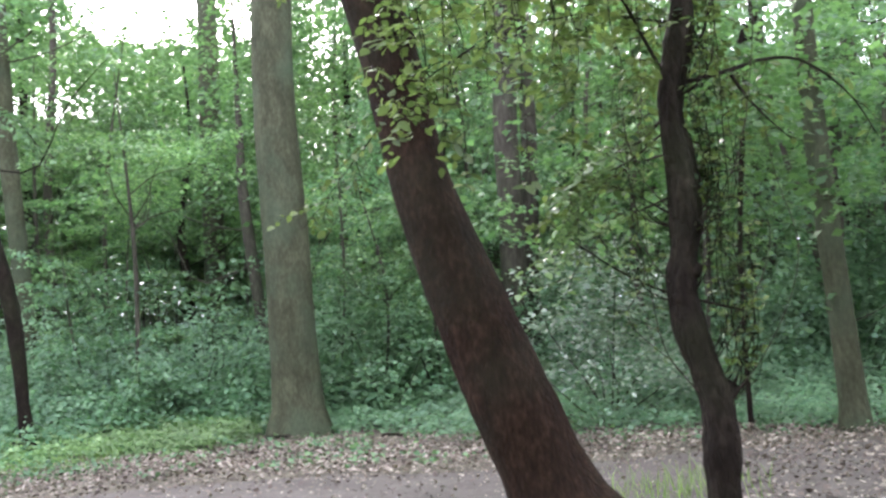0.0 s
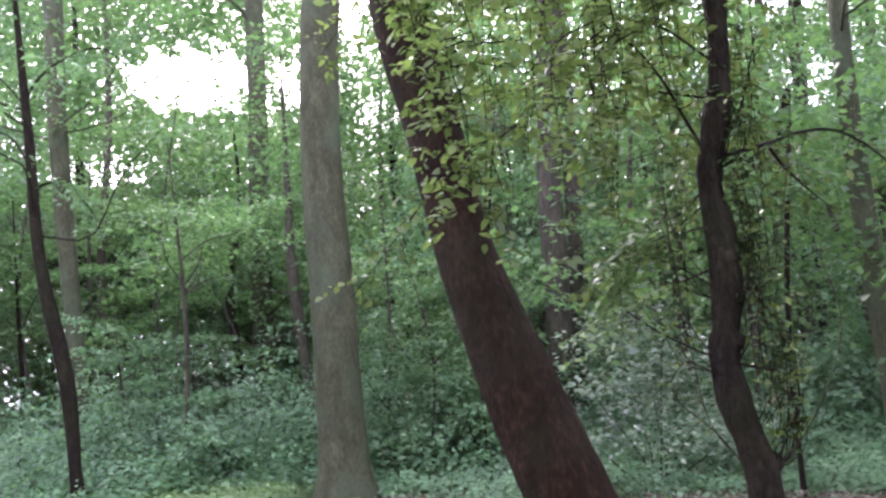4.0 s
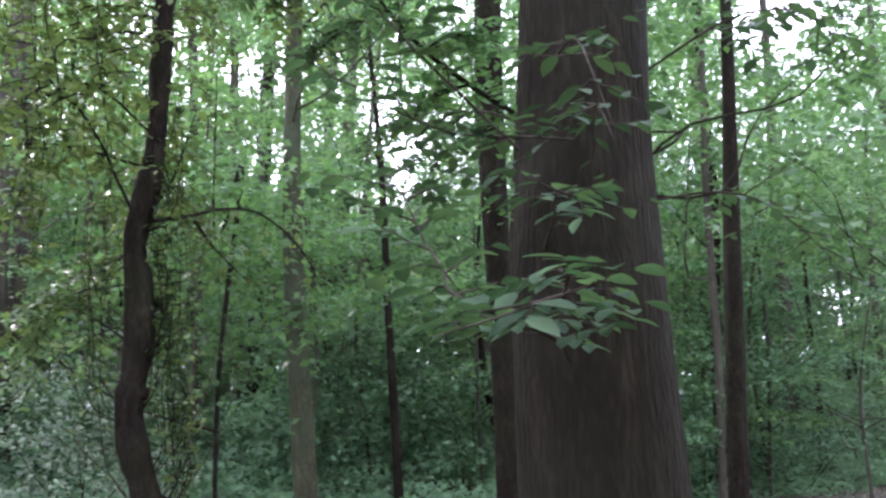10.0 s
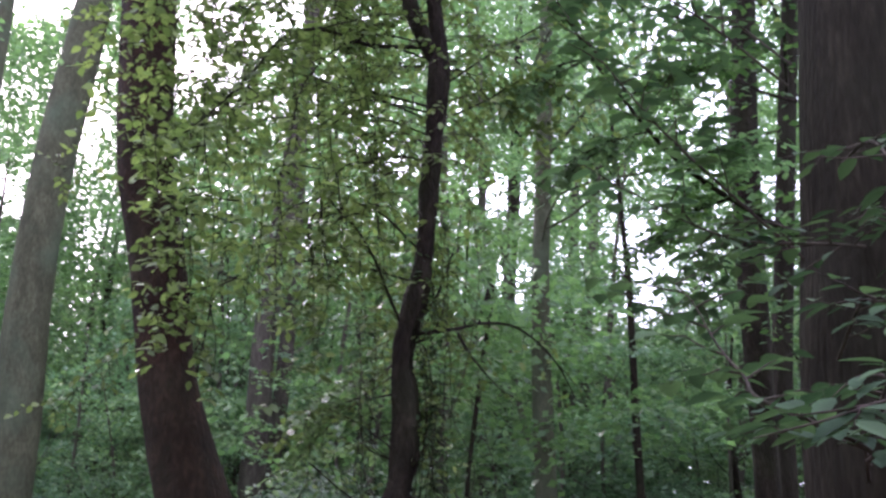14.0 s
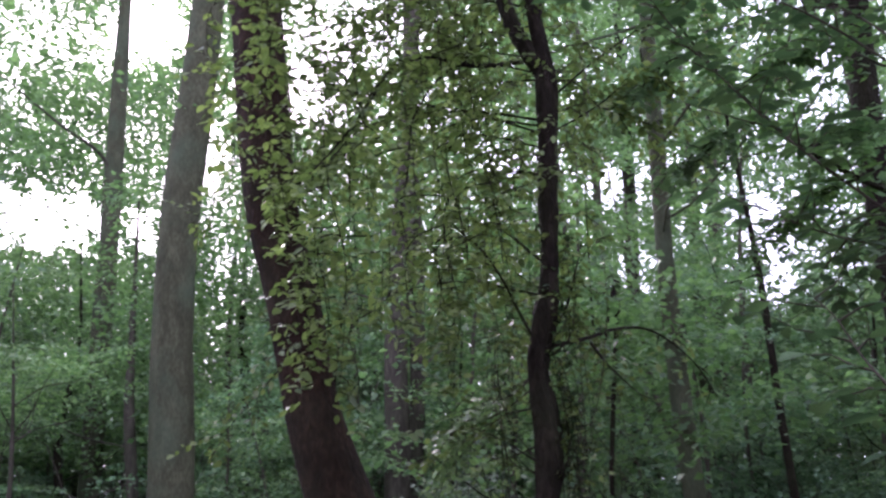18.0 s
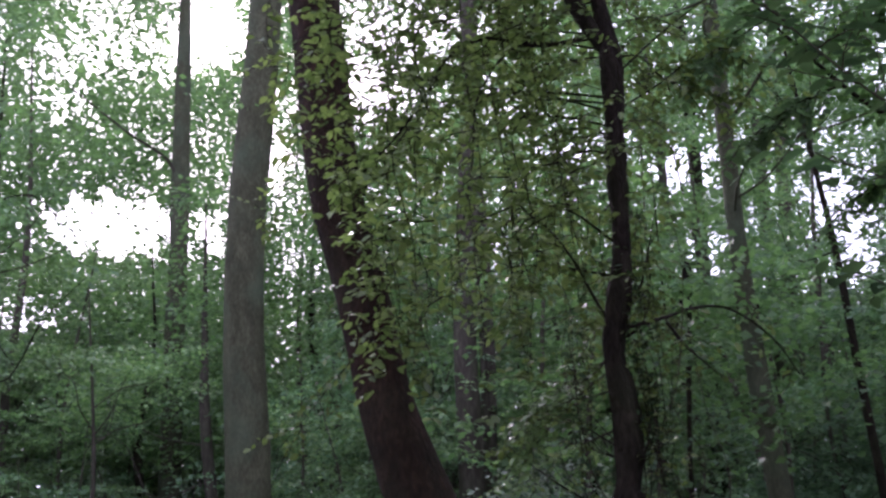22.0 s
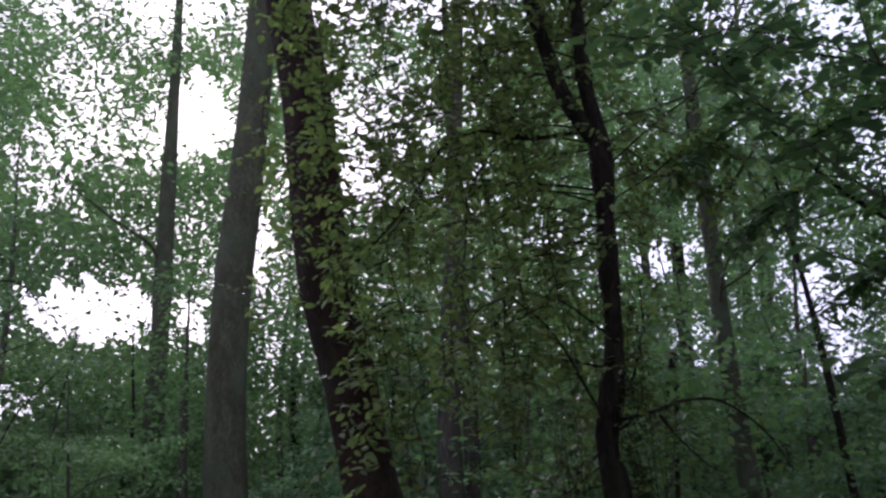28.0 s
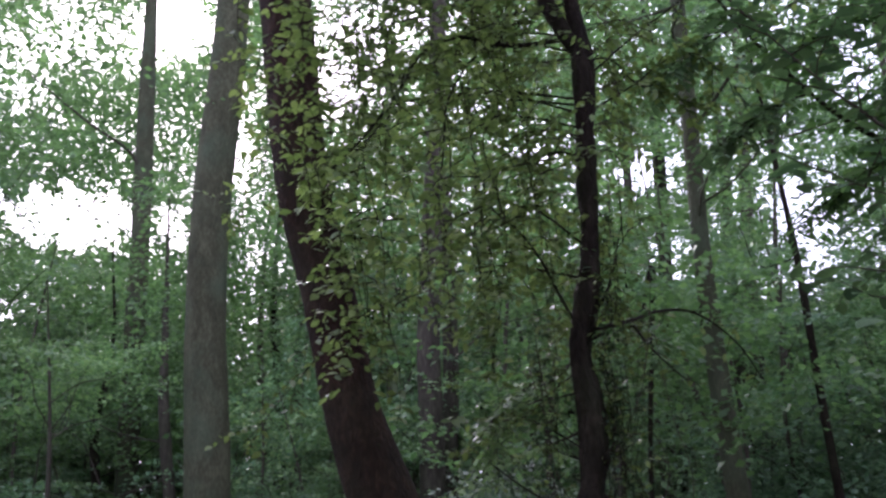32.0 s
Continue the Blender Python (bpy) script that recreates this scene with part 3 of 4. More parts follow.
def leaf_objects(parent, mesh, at, out, up, size):
    """Leaves as objects of their own under a bough."""
    base = parent.matrix_world.translation if parent.parent is None else parent.parent.location
    for p, o, u, s in zip(at, out, up, size):
        o = Vector(o).normalized()
        sd = Vector(u).cross(o).normalized()
        nn = o.cross(sd)
        m = Matrix((o, sd, nn)).transposed().to_4x4()
        ob = new("leaf", mesh)
        ob.parent = parent
        ob.matrix_basis = Matrix.Translation(Vector(p) - base) @ m @ Matrix.Scale(s, 4)


def bough(th, pts, bark, twigs, length, leaves, size, mat, seed, single=None, r=0.012, label="", **kw):
    """A bough with side twigs and leaves under the tree th; single: a shared leaf mesh, for leaves as objects."""
    base = th.location
    ln = spline([(*p, r * (1 - 0.75 * k / (len(pts) - 1))) for k, p in enumerate(pts)], 5 * len(pts))
    tl, at, out, up, sz = leafy(ln, twigs, length, leaves, size, seed, **kw)
    b = child("bough", tubes("bough", [ln] + tl, 5, bark, base), th, label)
    if len(at):
        if single:
            leaf_objects(b, single, at, out, up, sz)
        else:
            child("foliage", leaf_mesh("foliage", at, out, up, sz, mat, base, True), b)
    return b


def stem_at(pts, z):
    p = np.array(pts)
    return np.array([np.interp(z, p[:, 2], p[:, k]) for k in range(p.shape[1])])


# the leaning tree beside the path
LEAN = grow([(-1.35, 6.76, 0.39, 0.298), (-1.57, 6.71, 0.99, 0.271), (-1.83, 6.66, 1.73, 0.238), (-2.03, 6.59, 2.40, 0.197), (-2.18, 6.54, 3.26, 0.192), (-2.32, 6.49, 3.92, 0.193), (-2.40, 6.46, 4.92, 0.194), (-2.45, 6.44, 5.58, 0.188), (-2.56, 6.39, 6.28, 0.175)], 0.4, 0.2, 16)
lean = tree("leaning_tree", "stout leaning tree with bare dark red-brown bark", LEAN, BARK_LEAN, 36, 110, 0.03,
            [(11.5, 15.5, 2.4, 14, 50, 0.6, 0.1, LEAF_HIGH)], 2, 3)
# dark crooked tree beside it
DARK = grow([(-0.27, 5.24, 0.62, 0.079), (-0.27, 5.24, 1.09, 0.083), (-0.34, 5.24, 1.35, 0.071), (-0.38, 5.24, 1.56, 0.066), (-0.34, 5.24, 1.90, 0.071),
             (-0.34, 5.24, 2.17, 0.065), (-0.37, 5.24, 2.44, 0.061), (-0.29, 5.24, 2.84, 0.057), (-0.27, 5.24, 3.00, 0.053), (-0.25, 5.25, 3.49, 0.053), (-0.22, 5.25, 4.01, 0.059), (-0.22, 5.29, 4.27, 0.054),
             (-0.25, 5.30, 4.51, 0.046), (-0.25, 5.31, 5.18, 0.044)], 0.11, 0.2, 10.5)
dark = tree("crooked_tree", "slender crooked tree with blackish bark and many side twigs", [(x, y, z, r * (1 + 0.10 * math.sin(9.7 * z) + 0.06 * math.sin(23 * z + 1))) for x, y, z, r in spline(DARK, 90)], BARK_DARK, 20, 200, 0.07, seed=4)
fork = spline([(-0.22, 5.29, 4.17, 0.054), (-0.39, 5.30, 4.54, 0.051), (-0.47, 5.29, 4.90, 0.047), (-0.55, 5.29, 5.38, 0.047), (-0.76, 5.31, 7.15, 0.024)], 30)
child("fork_stem", tubes("fork_stem", [fork], 12, BARK_DARK, dark.location, 0.05, 9), dark)
# knots where boughs broke off
for z, w in ((1.54, -2.4), (1.87, 0.2), (2.50, -1.2), (1.10, 0.4), (1.39, -2.9), (1.67, -0.3), (2.19, -2.7), (2.80, -0.6), (0.87, -1.9)):
    q = stem_at(DARK, z)
    d = np.array([math.cos(w), math.sin(w) * 0.7, 0.3])
    kn = spline([(*(q[:3] + d * q[3] * 0.3), q[3] * 0.75), (*(q[:3] + d * q[3] * 0.9), q[3] * 0.6), (*(q[:3] + d * q[3] * 1.25), q[3] * 0.15)], 7)
    child("knot", tubes("knot", [kn], 10, BARK_DARK, dark.location, 0.1, int(z * 100)), dark)
NAMED = [  # the boughs that show clearly, from the stem outwards: points, twigs, twig length, leaves
    ([(-0.28, 5.24, 2.56), (-0.08, 5.44, 2.63), (0.05, 5.63, 2.70), (0.26, 5.88, 2.73), (0.40, 6.05, 2.67), (0.55, 6.23, 2.54), (0.66, 6.35, 2.36)], 9, 0.2, 4, 0.0115),
    ([(-0.08, 5.44, 2.60), (-0.02, 5.57, 2.52), (0.06, 5.76, 2.45), (0.20, 6.01, 2.34)], 4, 0.15, 3, 0.010),
    ([(-0.38, 5.24, 2.60), (-0.46, 5.17, 2.78), (-0.51, 5.10, 2.90), (-0.63, 5.09, 3.10), (-0.77, 5.06, 3.25), (-0.80, 5.06, 3.41)], 12, 0.3, 6, 0.009),
    ([(-0.29, 5.30, 4.29), (-0.66, 5.16, 4.24), (-0.87, 5.05, 4.27), (-1.05, 4.89, 4.14), (-1.18, 4.73, 3.84), (-1.35, 4.42, 3.42), (-1.46, 4.30, 3.25)], 20, 0.2, 7, 0.013),
    ([(-0.66, 5.09, 4.23), (-0.76, 5.00, 4.14), (-0.94, 4.92, 3.85), (-0.98, 4.84, 3.46), (-1.06, 4.83, 3.08), (-1.16, 4.80, 2.64)], 14, 0.25, 6, 0.008),
    ([(-0.77, 5.06, 3.25), (-0.80, 5.06, 3.35), (-0.83, 5.06, 3.10), (-0.87, 5.05, 2.76), (-0.92, 5.04, 2.54)], 9, 0.2, 5, 0.006),
    ([(-0.33, 5.24, 2.57), (-0.20, 5.38, 2.80), (-0.14, 5.50, 3.02), (-0.08, 5.63, 3.28)], 6, 0.25, 5, 0.009),
    ([(-0.38, 5.19, 1.93), (-0.63, 5.38, 2.10), (-0.92, 5.76, 2.18), (-1.16, 6.12, 1.98)], 14, 0.22, 8, 0.005),
]
for k, (p, tw, ln, lv, r) in enumerate(NAMED):
    bough(dark, p, BARK_DARK, tw, ln * 1.15, lv, 0.062, LEAF_NEAR, 820 + k, r=r * 1.15)
g = np.random.default_rng(61)
for k in range(84):
    z = g.uniform(2.4, 8.7)
    q = stem_at(DARK, z)
    w = g.uniform(0.2, 2.9) if g.random() < 0.75 else g.uniform(-3.1, 0)
    L = g.uniform(0.8, 2.4)
    d = np.array([1.05 * math.cos(w) - 0.2, 0.9 * math.sin(w), g.uniform(-0.05, 0.45)])
    p = [q[:3], q[:3] + d * L * 0.25 + [0, 0, g.uniform(0.02, 0.2)], q[:3] + d * L * 0.6 + g.normal(0, 0.1, 3), q[:3] + d * L + np.array([0, 0, -0.3 * L]) + g.normal(0, 0.08, 3)]
    if p[3][1] < 3.9 or (p[3][0] > -0.05 and p[3][2] < 3.6):
        continue
    bough(dark, p, BARK_DARK, 20, 0.36, 9, 0.06, LEAF_NEAR, 860 + k, r=0.0075)

# low boughs held out in flat layers behind the stem, coloured as if sunlit
for k in range(5):
    f, v = g.uniform(0.5, 0.9), g.normal(-0.12, 0.12)
    p = [(-0.36, 5.26, 2.42 + v), (-0.36 - 0.36 * f, 5.5, 2.36 + v), (-0.36 - 0.70 * f, 5.66, 2.20 + 0.8 * v), (-0.36 - 1.0 * f, 5.80, 2.0 + 0.7 * v)]
    p = [np.array(q) + (g.normal(0, 0.05, 3) if j else 0) for j, q in enumerate(p)]
    bough(dark, p, TWIG, 15, 0.26, 7, 0.06, LEAF_SUN, 2300 + k, r=0.006, droop=0.12, loose=0.45, start=0.25)

# leafy strands that its long boughs let hang down before the leaning tree
LEAF_ONE = one_leaf("olive_leaf", LEAF_NEAR_ONE)
CURTAIN = [(-0.89, 4.48, 0.80), (-1.03, 4.44, 1.19), (-1.19, 4.41, 1.69), (-1.32, 4.37, 2.13), (-1.43, 4.33, 2.70), (-1.53, 4.30, 3.14), (-1.59, 4.28, 3.80), (-1.64, 4.27, 4.24), (-1.72, 4.24, 4.70)]
g = np.random.default_rng(52)
for k in range(140):
    if k < 38:                             # close before the leaning stem
        z1 = 2.2 + 2.9 * ((k * 0.618) % 1.0)
        q = stem_at(CURTAIN, z1 + 0.15)
        x, y, L = q[0] + g.normal(0.03, 0.10), q[1] + g.normal(0, 0.12), g.uniform(0.3, 0.7)
    else:                                  # between the two trees
        u = g.random()
        z1 = g.uniform(1.85 + 0.45 * u, 5.8)
        x0 = stem_at(CURTAIN, z1)[0] + 0.1
        x, y, L = x0 + u * (-0.45 - x0), 4.35 + 0.85 * u + g.normal(0, 0.2), g.uniform(0.5, 1.25)
    top = np.array([x + g.normal(0, 0.05), y, z1 + L])
    p = [top + [g.uniform(0.05, 0.2), g.uniform(0.0, 0.12), g.uniform(0.02, 0.08)], top, top + [g.normal(0, 0.03), g.normal(0, 0.03), -L * 0.5], np.array([x, y, z1])]
    bough(dark, p, BARK_DARK, int(4 + 10 * L), 0.12, 4, 0.058, LEAF_NEAR, 600 + k, LEAF_ONE if k < 10 else None, 0.0042, start=0.12, droop=0.12, spread=1.2, onward=(-0.25, 0.3))

for k in range(40):                        # clusters of upright sprouts beside the stem
    z0, w0 = ((1.09, 0.25), (1.87, 0.2), (1.88, 2.9), (2.50, 0.3), (1.54, 3.0))[(0, 0, 0, 1, 1, 1, 2, 3, 3, 4)[k % 10]]
    q = stem_at(DARK, z0)
    w = w0 + g.normal(0, 0.5)
    d = np.array([math.cos(w), 0.5 * math.sin(w), 0])
    L = g.uniform(0.3, 1.1)
    p0 = q[:3] + d * q[3] * 0.8
    e = g.uniform(0.04, 0.22)
    p = [p0, p0 + d * e * 0.7 + [0, 0, 0.06], p0 + d * e + [g.normal(0, 0.02), g.normal(0, 0.03), L * 0.5], p0 + d * e * g.uniform(0.7, 1.3) + [g.normal(0, 0.03), 0, L]]
    bough(dark, p, BARK_DARK, 7, 0.09, 4, 0.045, LEAF_NEAR if k % 3 else LEAF_BEECH, 960 + k, r=0.0032)

for k in range(20):                        # tangle of thin shoots that leave the stem's knots and climb beside it
    z0 = (1.09, 1.12, 1.54, 1.87, 1.30)[k % 5] + g.normal(0, 0.03)
    q = stem_at(DARK, z0)
    sgn = 1 if k % 6 else -1
    e, L = (g.uniform(0.03, 0.12) if k % 3 else g.uniform(0.2, 0.3)) * (1 if sgn > 0 else 0.7), g.uniform(0.5, 1.3)
    p = [q[:3] + [sgn * q[3] * 0.7, -0.02, 0], q[:3] + [sgn * (q[3] + e * 0.5), g.normal(0, 0.04), 0.06 + e * 0.5]]
    for f in (0.3, 0.55, 0.8, 1.0):
        p.append(q[:3] + [sgn * (q[3] + e) + g.normal(0, 0.03) - 0.05 * f, g.normal(0, 0.06), 0.1 + e * 0.7 + L * f])
    bough(dark, p, BARK_DARK if k % 3 else TWIG, 9, 0.06, 3, 0.038, LEAF_BEECH if k % 2 else LEAF_NEAR, 2200 + k, r=0.0034, droop=0.3, spread=1.4)

for k in range(96):                        # short leafy sprouts high on the stem and on the fork
    z = g.uniform(3.2, 7.0)
    q = stem_at(DARK, z) if k % 2 or z < 4.4 else stem_at(fork, z)
    w = g.uniform(-math.pi, math.pi * 0.4)
    d = np.array([math.cos(w), math.sin(w), g.uniform(-0.2, 0.4)])
    L = g.uniform(0.12, 0.4)
    p0 = q[:3] + d * [q[3], q[3], 0] * 0.8
    bough(dark, [p0, p0 + d * L * 0.6, p0 + d * L + np.array([0, 0, -0.3 * L])], TWIG, 4, 0.16, 4, 0.05, LEAF_NEAR, 2000 + k, None, 0.0035, droop=0.4)

# tall grey beeches
tree("beech_tree", "tall straight beech with smooth grey-green bark", grow([(-6.1, 13.16, 0.0, 0.40), (-6.1, 13.15, 0.6, 0.36), (-6.11, 13.14, 1.39, 0.325), (-6.12, 13.14, 3.0, 0.315),
     (-6.16, 13.12, 4.4, 0.30), (-6.12, 13.14, 6.2, 0.285), (-5.92, 13.24, 8.6, 0.27), (-5.83, 13.28, 9.85, 0.256), (-5.74, 13.32, 11.4, 0.237)], None, 0.22, 24), BARK_GREY, 24, 50, 0.02,
     [(11.5, 20, 4.5, 38, 60, 0.7, 0.13, LEAF_HIGH), (7.6, 11.5, 4.2, 14, 46, 0.55, 0.13, LEAF_HIGH)], 0, 5)
tree("beech_tree", "straight grey beech trunk standing in low herbs", grow([(0.90, 11.76, 0.0, 0.155), (0.87, 11.76, 1.0, 0.142), (0.82, 11.75, 2.0, 0.13), (0.78, 11.76, 3.1, 0.12),
     (0.76, 11.76, 4.2, 0.112), (0.80, 11.77, 6.0, 0.1)], None, 0.15, 17), BARK_GREY, 18, 40, 0.03, [(6.5, 15, 4, 70, 60, 0.6, 0.11, LEAF_HIGH), (5.9, 9.0, 2.8, 32, 110, 0.65, 0.085, LEAF_MID)], 3, 6)
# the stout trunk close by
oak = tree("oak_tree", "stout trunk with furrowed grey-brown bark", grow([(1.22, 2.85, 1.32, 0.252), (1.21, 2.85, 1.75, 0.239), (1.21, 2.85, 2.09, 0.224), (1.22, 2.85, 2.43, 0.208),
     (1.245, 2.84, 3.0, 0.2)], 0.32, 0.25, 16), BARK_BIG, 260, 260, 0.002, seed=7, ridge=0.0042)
LEAF_BIG = one_leaf("broad_leaf", LEAF_BEECH_ONE)
OAK_BOUGHS = [   # low boughs in front of the trunk: points, twigs, twig length, leaves, leaf length, leaves as single objects
    ([(1.1, 2.75, 1.68), (0.9, 2.2, 1.76), (0.76, 1.7, 1.755), (0.66, 1.5, 1.745), (0.56, 1.44, 1.71), (0.45, 1.44, 1.68)], 14, 0.14, 5, 0.074, True),
    ([(0.80, 1.9, 1.76), (0.77, 1.75, 1.80), (0.74, 1.66, 1.81), (0.68, 1.6, 1.80)], 6, 0.13, 4, 0.07, True),
    ([(0.90, 2.2, 1.70), (0.66, 1.75, 1.73), (0.56, 1.78, 1.78), (0.57, 1.92, 1.84), (0.56, 2.13, 1.96), (0.54, 2.24, 2.07), (0.5, 2.35, 2.16)], 16, 0.22, 6, 0.074, True),
    ([(1.2, 2.75, 2.35), (0.98, 2.55, 2.3), (0.7, 2.5, 2.3), (0.6, 2.48, 2.33), (0.5, 2.45, 2.37), (0.41, 2.47, 2.44)], 16, 0.26, 6, 0.068, False),
    ([(1.05, 2.85, 2.3), (0.66, 2.82, 2.67), (0.6, 2.89, 2.78), (0.46, 2.96, 3.01), (0.33, 3.08, 3.28), (0.16, 3.2, 3.64)], 26, 0.34, 7, 0.068, False),
    ([(1.1, 2.75, 2.42), (1.07, 2.3, 2.3), (1.06, 2.2, 2.2)], 5, 0.2, 4, 0.068, False),
    ([(1.05, 2.8, 2.0), (0.95, 2.3, 2.08), (0.86, 2.0, 2.02), (0.80, 1.8, 1.98)], 9, 0.17, 4, 0.075, True),
    ([(1.1, 2.75, 2.6), (0.98, 2.2, 2.45), (0.92, 1.95, 2.28), (0.9, 1.8, 2.12)], 10, 0.2, 4, 0.066, False),
    ([(1.0, 2.85, 2.9), (0.7, 2.9, 3.2), (0.3, 3.0, 3.45), (-0.05, 3.05, 3.5)], 18, 0.34, 7, 0.066, False),
    ([(1.42, 2.9, 2.6), (1.7, 2.7, 2.75), (2.0, 2.8, 2.8), (2.3, 3.0, 2.7)], 16, 0.3, 6, 0.068, False),
    ([(1.4, 3.0, 2.2), (1.75, 3.0, 2.25), (2.1, 3.2, 2.2), (2.4, 3.3, 2.0)], 14, 0.3, 6, 0.068, False),
    ([(1.1, 3.1, 2.5), (0.98, 3.3, 2.6), (0.92, 3.6, 2.55), (0.9, 3.8, 2.4)], 18, 0.34, 7, 0.066, False),
    ([(1.1, 3.1, 3.1), (0.95, 3.5, 3.5), (0.9, 3.9, 3.6), (0.9, 4.3, 3.5)], 20, 0.4, 7, 0.066, False),
]
for k, (p, tw, ln, lv, sz, single) in enumerate(OAK_BOUGHS):
    bough(oak, p, TWIG, tw, ln, lv, sz, LEAF_BEECH, 1000 + k, LEAF_BIG if single else None, 0.0052, "low bough with broad green leaves", droop=0.08, loose=0.33)

hornbeam = tree("hornbeam_tree", "young hornbeam with layered dark green leaves", [(2.6, 5.9, -0.1, 0.06), (2.6, 5.9, 0.0, 0.055), (2.55, 5.95, 2.5, 0.045), (2.45, 6.0, 5.0, 0.03), (2.35, 6.1, 7.5, 0.01)],
     BARK_DARK, 8, 24, 0.04, [(2.9, 7.6, 1.75, 62, 54, 0.42, 0.068, LEAF_HORNBEAM)], 5, 16)
RISING = [(2.54, 5.95, 3.05), (2.05, 5.85, 3.27), (1.54, 5.70, 3.50), (1.25, 5.62, 3.68), (1.05, 5.60, 3.89), (0.90, 5.60, 4.10), (0.71, 5.60, 4.38), (0.53, 5.60, 4.76), (0.38, 5.6, 5.2)]
bough(hornbeam, RISING, BARK_DARK, 40, 0.34, 12, 0.07, LEAF_HORNBEAM, 2400, r=0.022, label="long dark bough rising away from the stem", loose=0.4, start=0.1)
g = np.random.default_rng(77)
for k in range(14):                        # its side branches, spread in flat drooping layers
    a = np.array(RISING[2 + k % 6])
    f = g.uniform(0.5, 1.0)
    d = np.array([(-0.75, 0.62)[k % 2] * f, g.uniform(-0.25, 0.45), (-0.42, 0.16)[k % 2] * f])
    p = [a, a + 0.35 * d + [0, 0, 0.05], a + 0.7 * d + [0, 0, 0.04], a + d]
    bough(hornbeam, p, BARK_DARK, 16, 0.28, 9, 0.068, LEAF_MID if k % 3 else LEAF_HORNBEAM, 2410 + k, r=0.007, droop=0.12, loose=0.4, start=0.15)

tree("slim_tree", "slim dark trunk behind a stout tree", grow([(2.21, 7.69, 1.14, 0.102), (2.2, 7.69, 2.1, 0.103), (2.19, 7.69, 4.7, 0.116), (2.24, 7.68, 5.6, 0.107)], 0.13, 0.2, 14),
     BARK_DARK, 14, 30, 0.04, [(5, 12, 3, 40, 60, 0.5, 0.1, LEAF_HIGH)], 6, 8)
tree("slim_tree", "slim brown trunk beside another behind a stout tree", grow([(2.45, 8.03, 0.97, 0.096), (2.45, 8.03, 1.75, 0.088), (2.46, 8.04, 2.41, 0.086), (2.62, 8.21, 4.0, 0.08), (2.9, 8.2, 7.0, 0.07)], 0.12, 0.2, 12),
     BARK_BIG, 14, 30, 0.04, [(6, 11, 2.5, 30, 60, 0.5, 0.1, LEAF_HIGH)], 2, 9)
tree("thin_tree", "thin dark pole of a tree in the undergrowth", grow([(2.23, 13.82, 1.71, 0.062), (2.18, 13.83, 3.2, 0.056), (2.14, 13.84, 5.0, 0.046), (2.05, 13.85, 6.2, 0.037)], 0.075, 0.2, 10),
     BARK_DARK, 8, 24, 0.05, [(5, 9, 1.8, 25, 50, 0.45, 0.1, LEAF_MID)], 8, 10)
tree("mid_tree", "grey trunk half hidden by leaves", grow([(-3.73, 16.58, 1.4, 0.225), (-3.68, 16.6, 3.0, 0.215), (-3.65, 16.6, 4.7, 0.204), (-3.55, 16.63, 6.0, 0.198)], 0.27, 0.2, 20),
     BARK_FAR, 16, 30, 0.03, [(7, 18, 4.5, 70, 60, 0.7, 0.13, LEAF_HIGH)], 0, 11)
far = tree("far_tree", "grey trunk rising from a shrub thicket", grow([(-12.26, 21.96, 2.7, 0.27), (-12.17, 21.97, 5.7, 0.255), (-12.09, 21.97, 8.6, 0.245), (-12.05, 21.97, 11, 0.225)], 0.33, 0.2, 24),
     BARK_GREY, 16, 30, 0.03, [(11, 21, 5, 70, 60, 0.8, 0.15, LEAF_HIGH)], 0, 12)
bough(far, [(-12.08, 21.97, 10.2), (-12.14, 21.76, 10.85), (-12.75, 20.5, 11.5), (-13.44, 19.04, 12.23)], BARK_FAR, 7, 0.7, 7, 0.14, LEAF_HIGH, 1110, r=0.07)
young = tree("young_tree", "young dark leaning tree at the path's edge", grow([(-9.38, 11.70, 0.1, 0.12), (-9.49, 11.62, 1.9, 0.11), (-9.70, 11.44, 3.4, 0.094), (-9.81, 11.36, 5.4, 0.071)], None, 0.2, 9.5),
     BARK_DARK, 10, 24, 0.05, [(4.6, 8.5, 2.6, 55, 60, 0.5, 0.10, LEAF_MID)], 6, 13)
for k, p in enumerate([[(-9.8, 11.36, 5.4), (-9.79, 11.36, 5.9), (-9.45, 11.65, 6.44), (-9.03, 11.98, 6.64), (-8.59, 12.3, 6.14)],
                       [(-9.75, 11.4, 4.4), (-9.70, 11.43, 4.6), (-9.45, 11.65, 4.65), (-9.15, 11.89, 4.2)]]):
    bough(young, p, BARK_DARK, 18, 0.4, 8, 0.09, LEAF_MID, 1100 + k, r=0.03)
tree("slim_tree", "slim grey tree at the edge of the herbs", grow([(-12.41, 15.69, 0.37, 0.15), (-12.53, 15.59, 2.2, 0.155), (-12.63, 15.5, 4.3, 0.165), (-12.7, 15.42, 6.5, 0.18), (-12.75, 15.4, 9.8, 0.19)], 0.18, 0.2, 19),
     BARK_GREY, 14, 30, 0.03, [(6.5, 16, 3.8, 75, 70, 0.65, 0.12, LEAF_HIGH)], 3, 14)
tree("slim_tree", "dark slim trunk with leaves behind", grow([(4.28, 7.92, 0.94, 0.087), (4.33, 7.89, 2.2, 0.082), (4.38, 7.86, 3.26, 0.073), (4.44, 7.83, 4.7, 0.06)], 0.11, 0.2, 11),
     BARK_DARK, 12, 30, 0.04, [(2.8, 9, 2.6, 60, 60, 0.5, 0.1, LEAF_MID)], 0, 15)

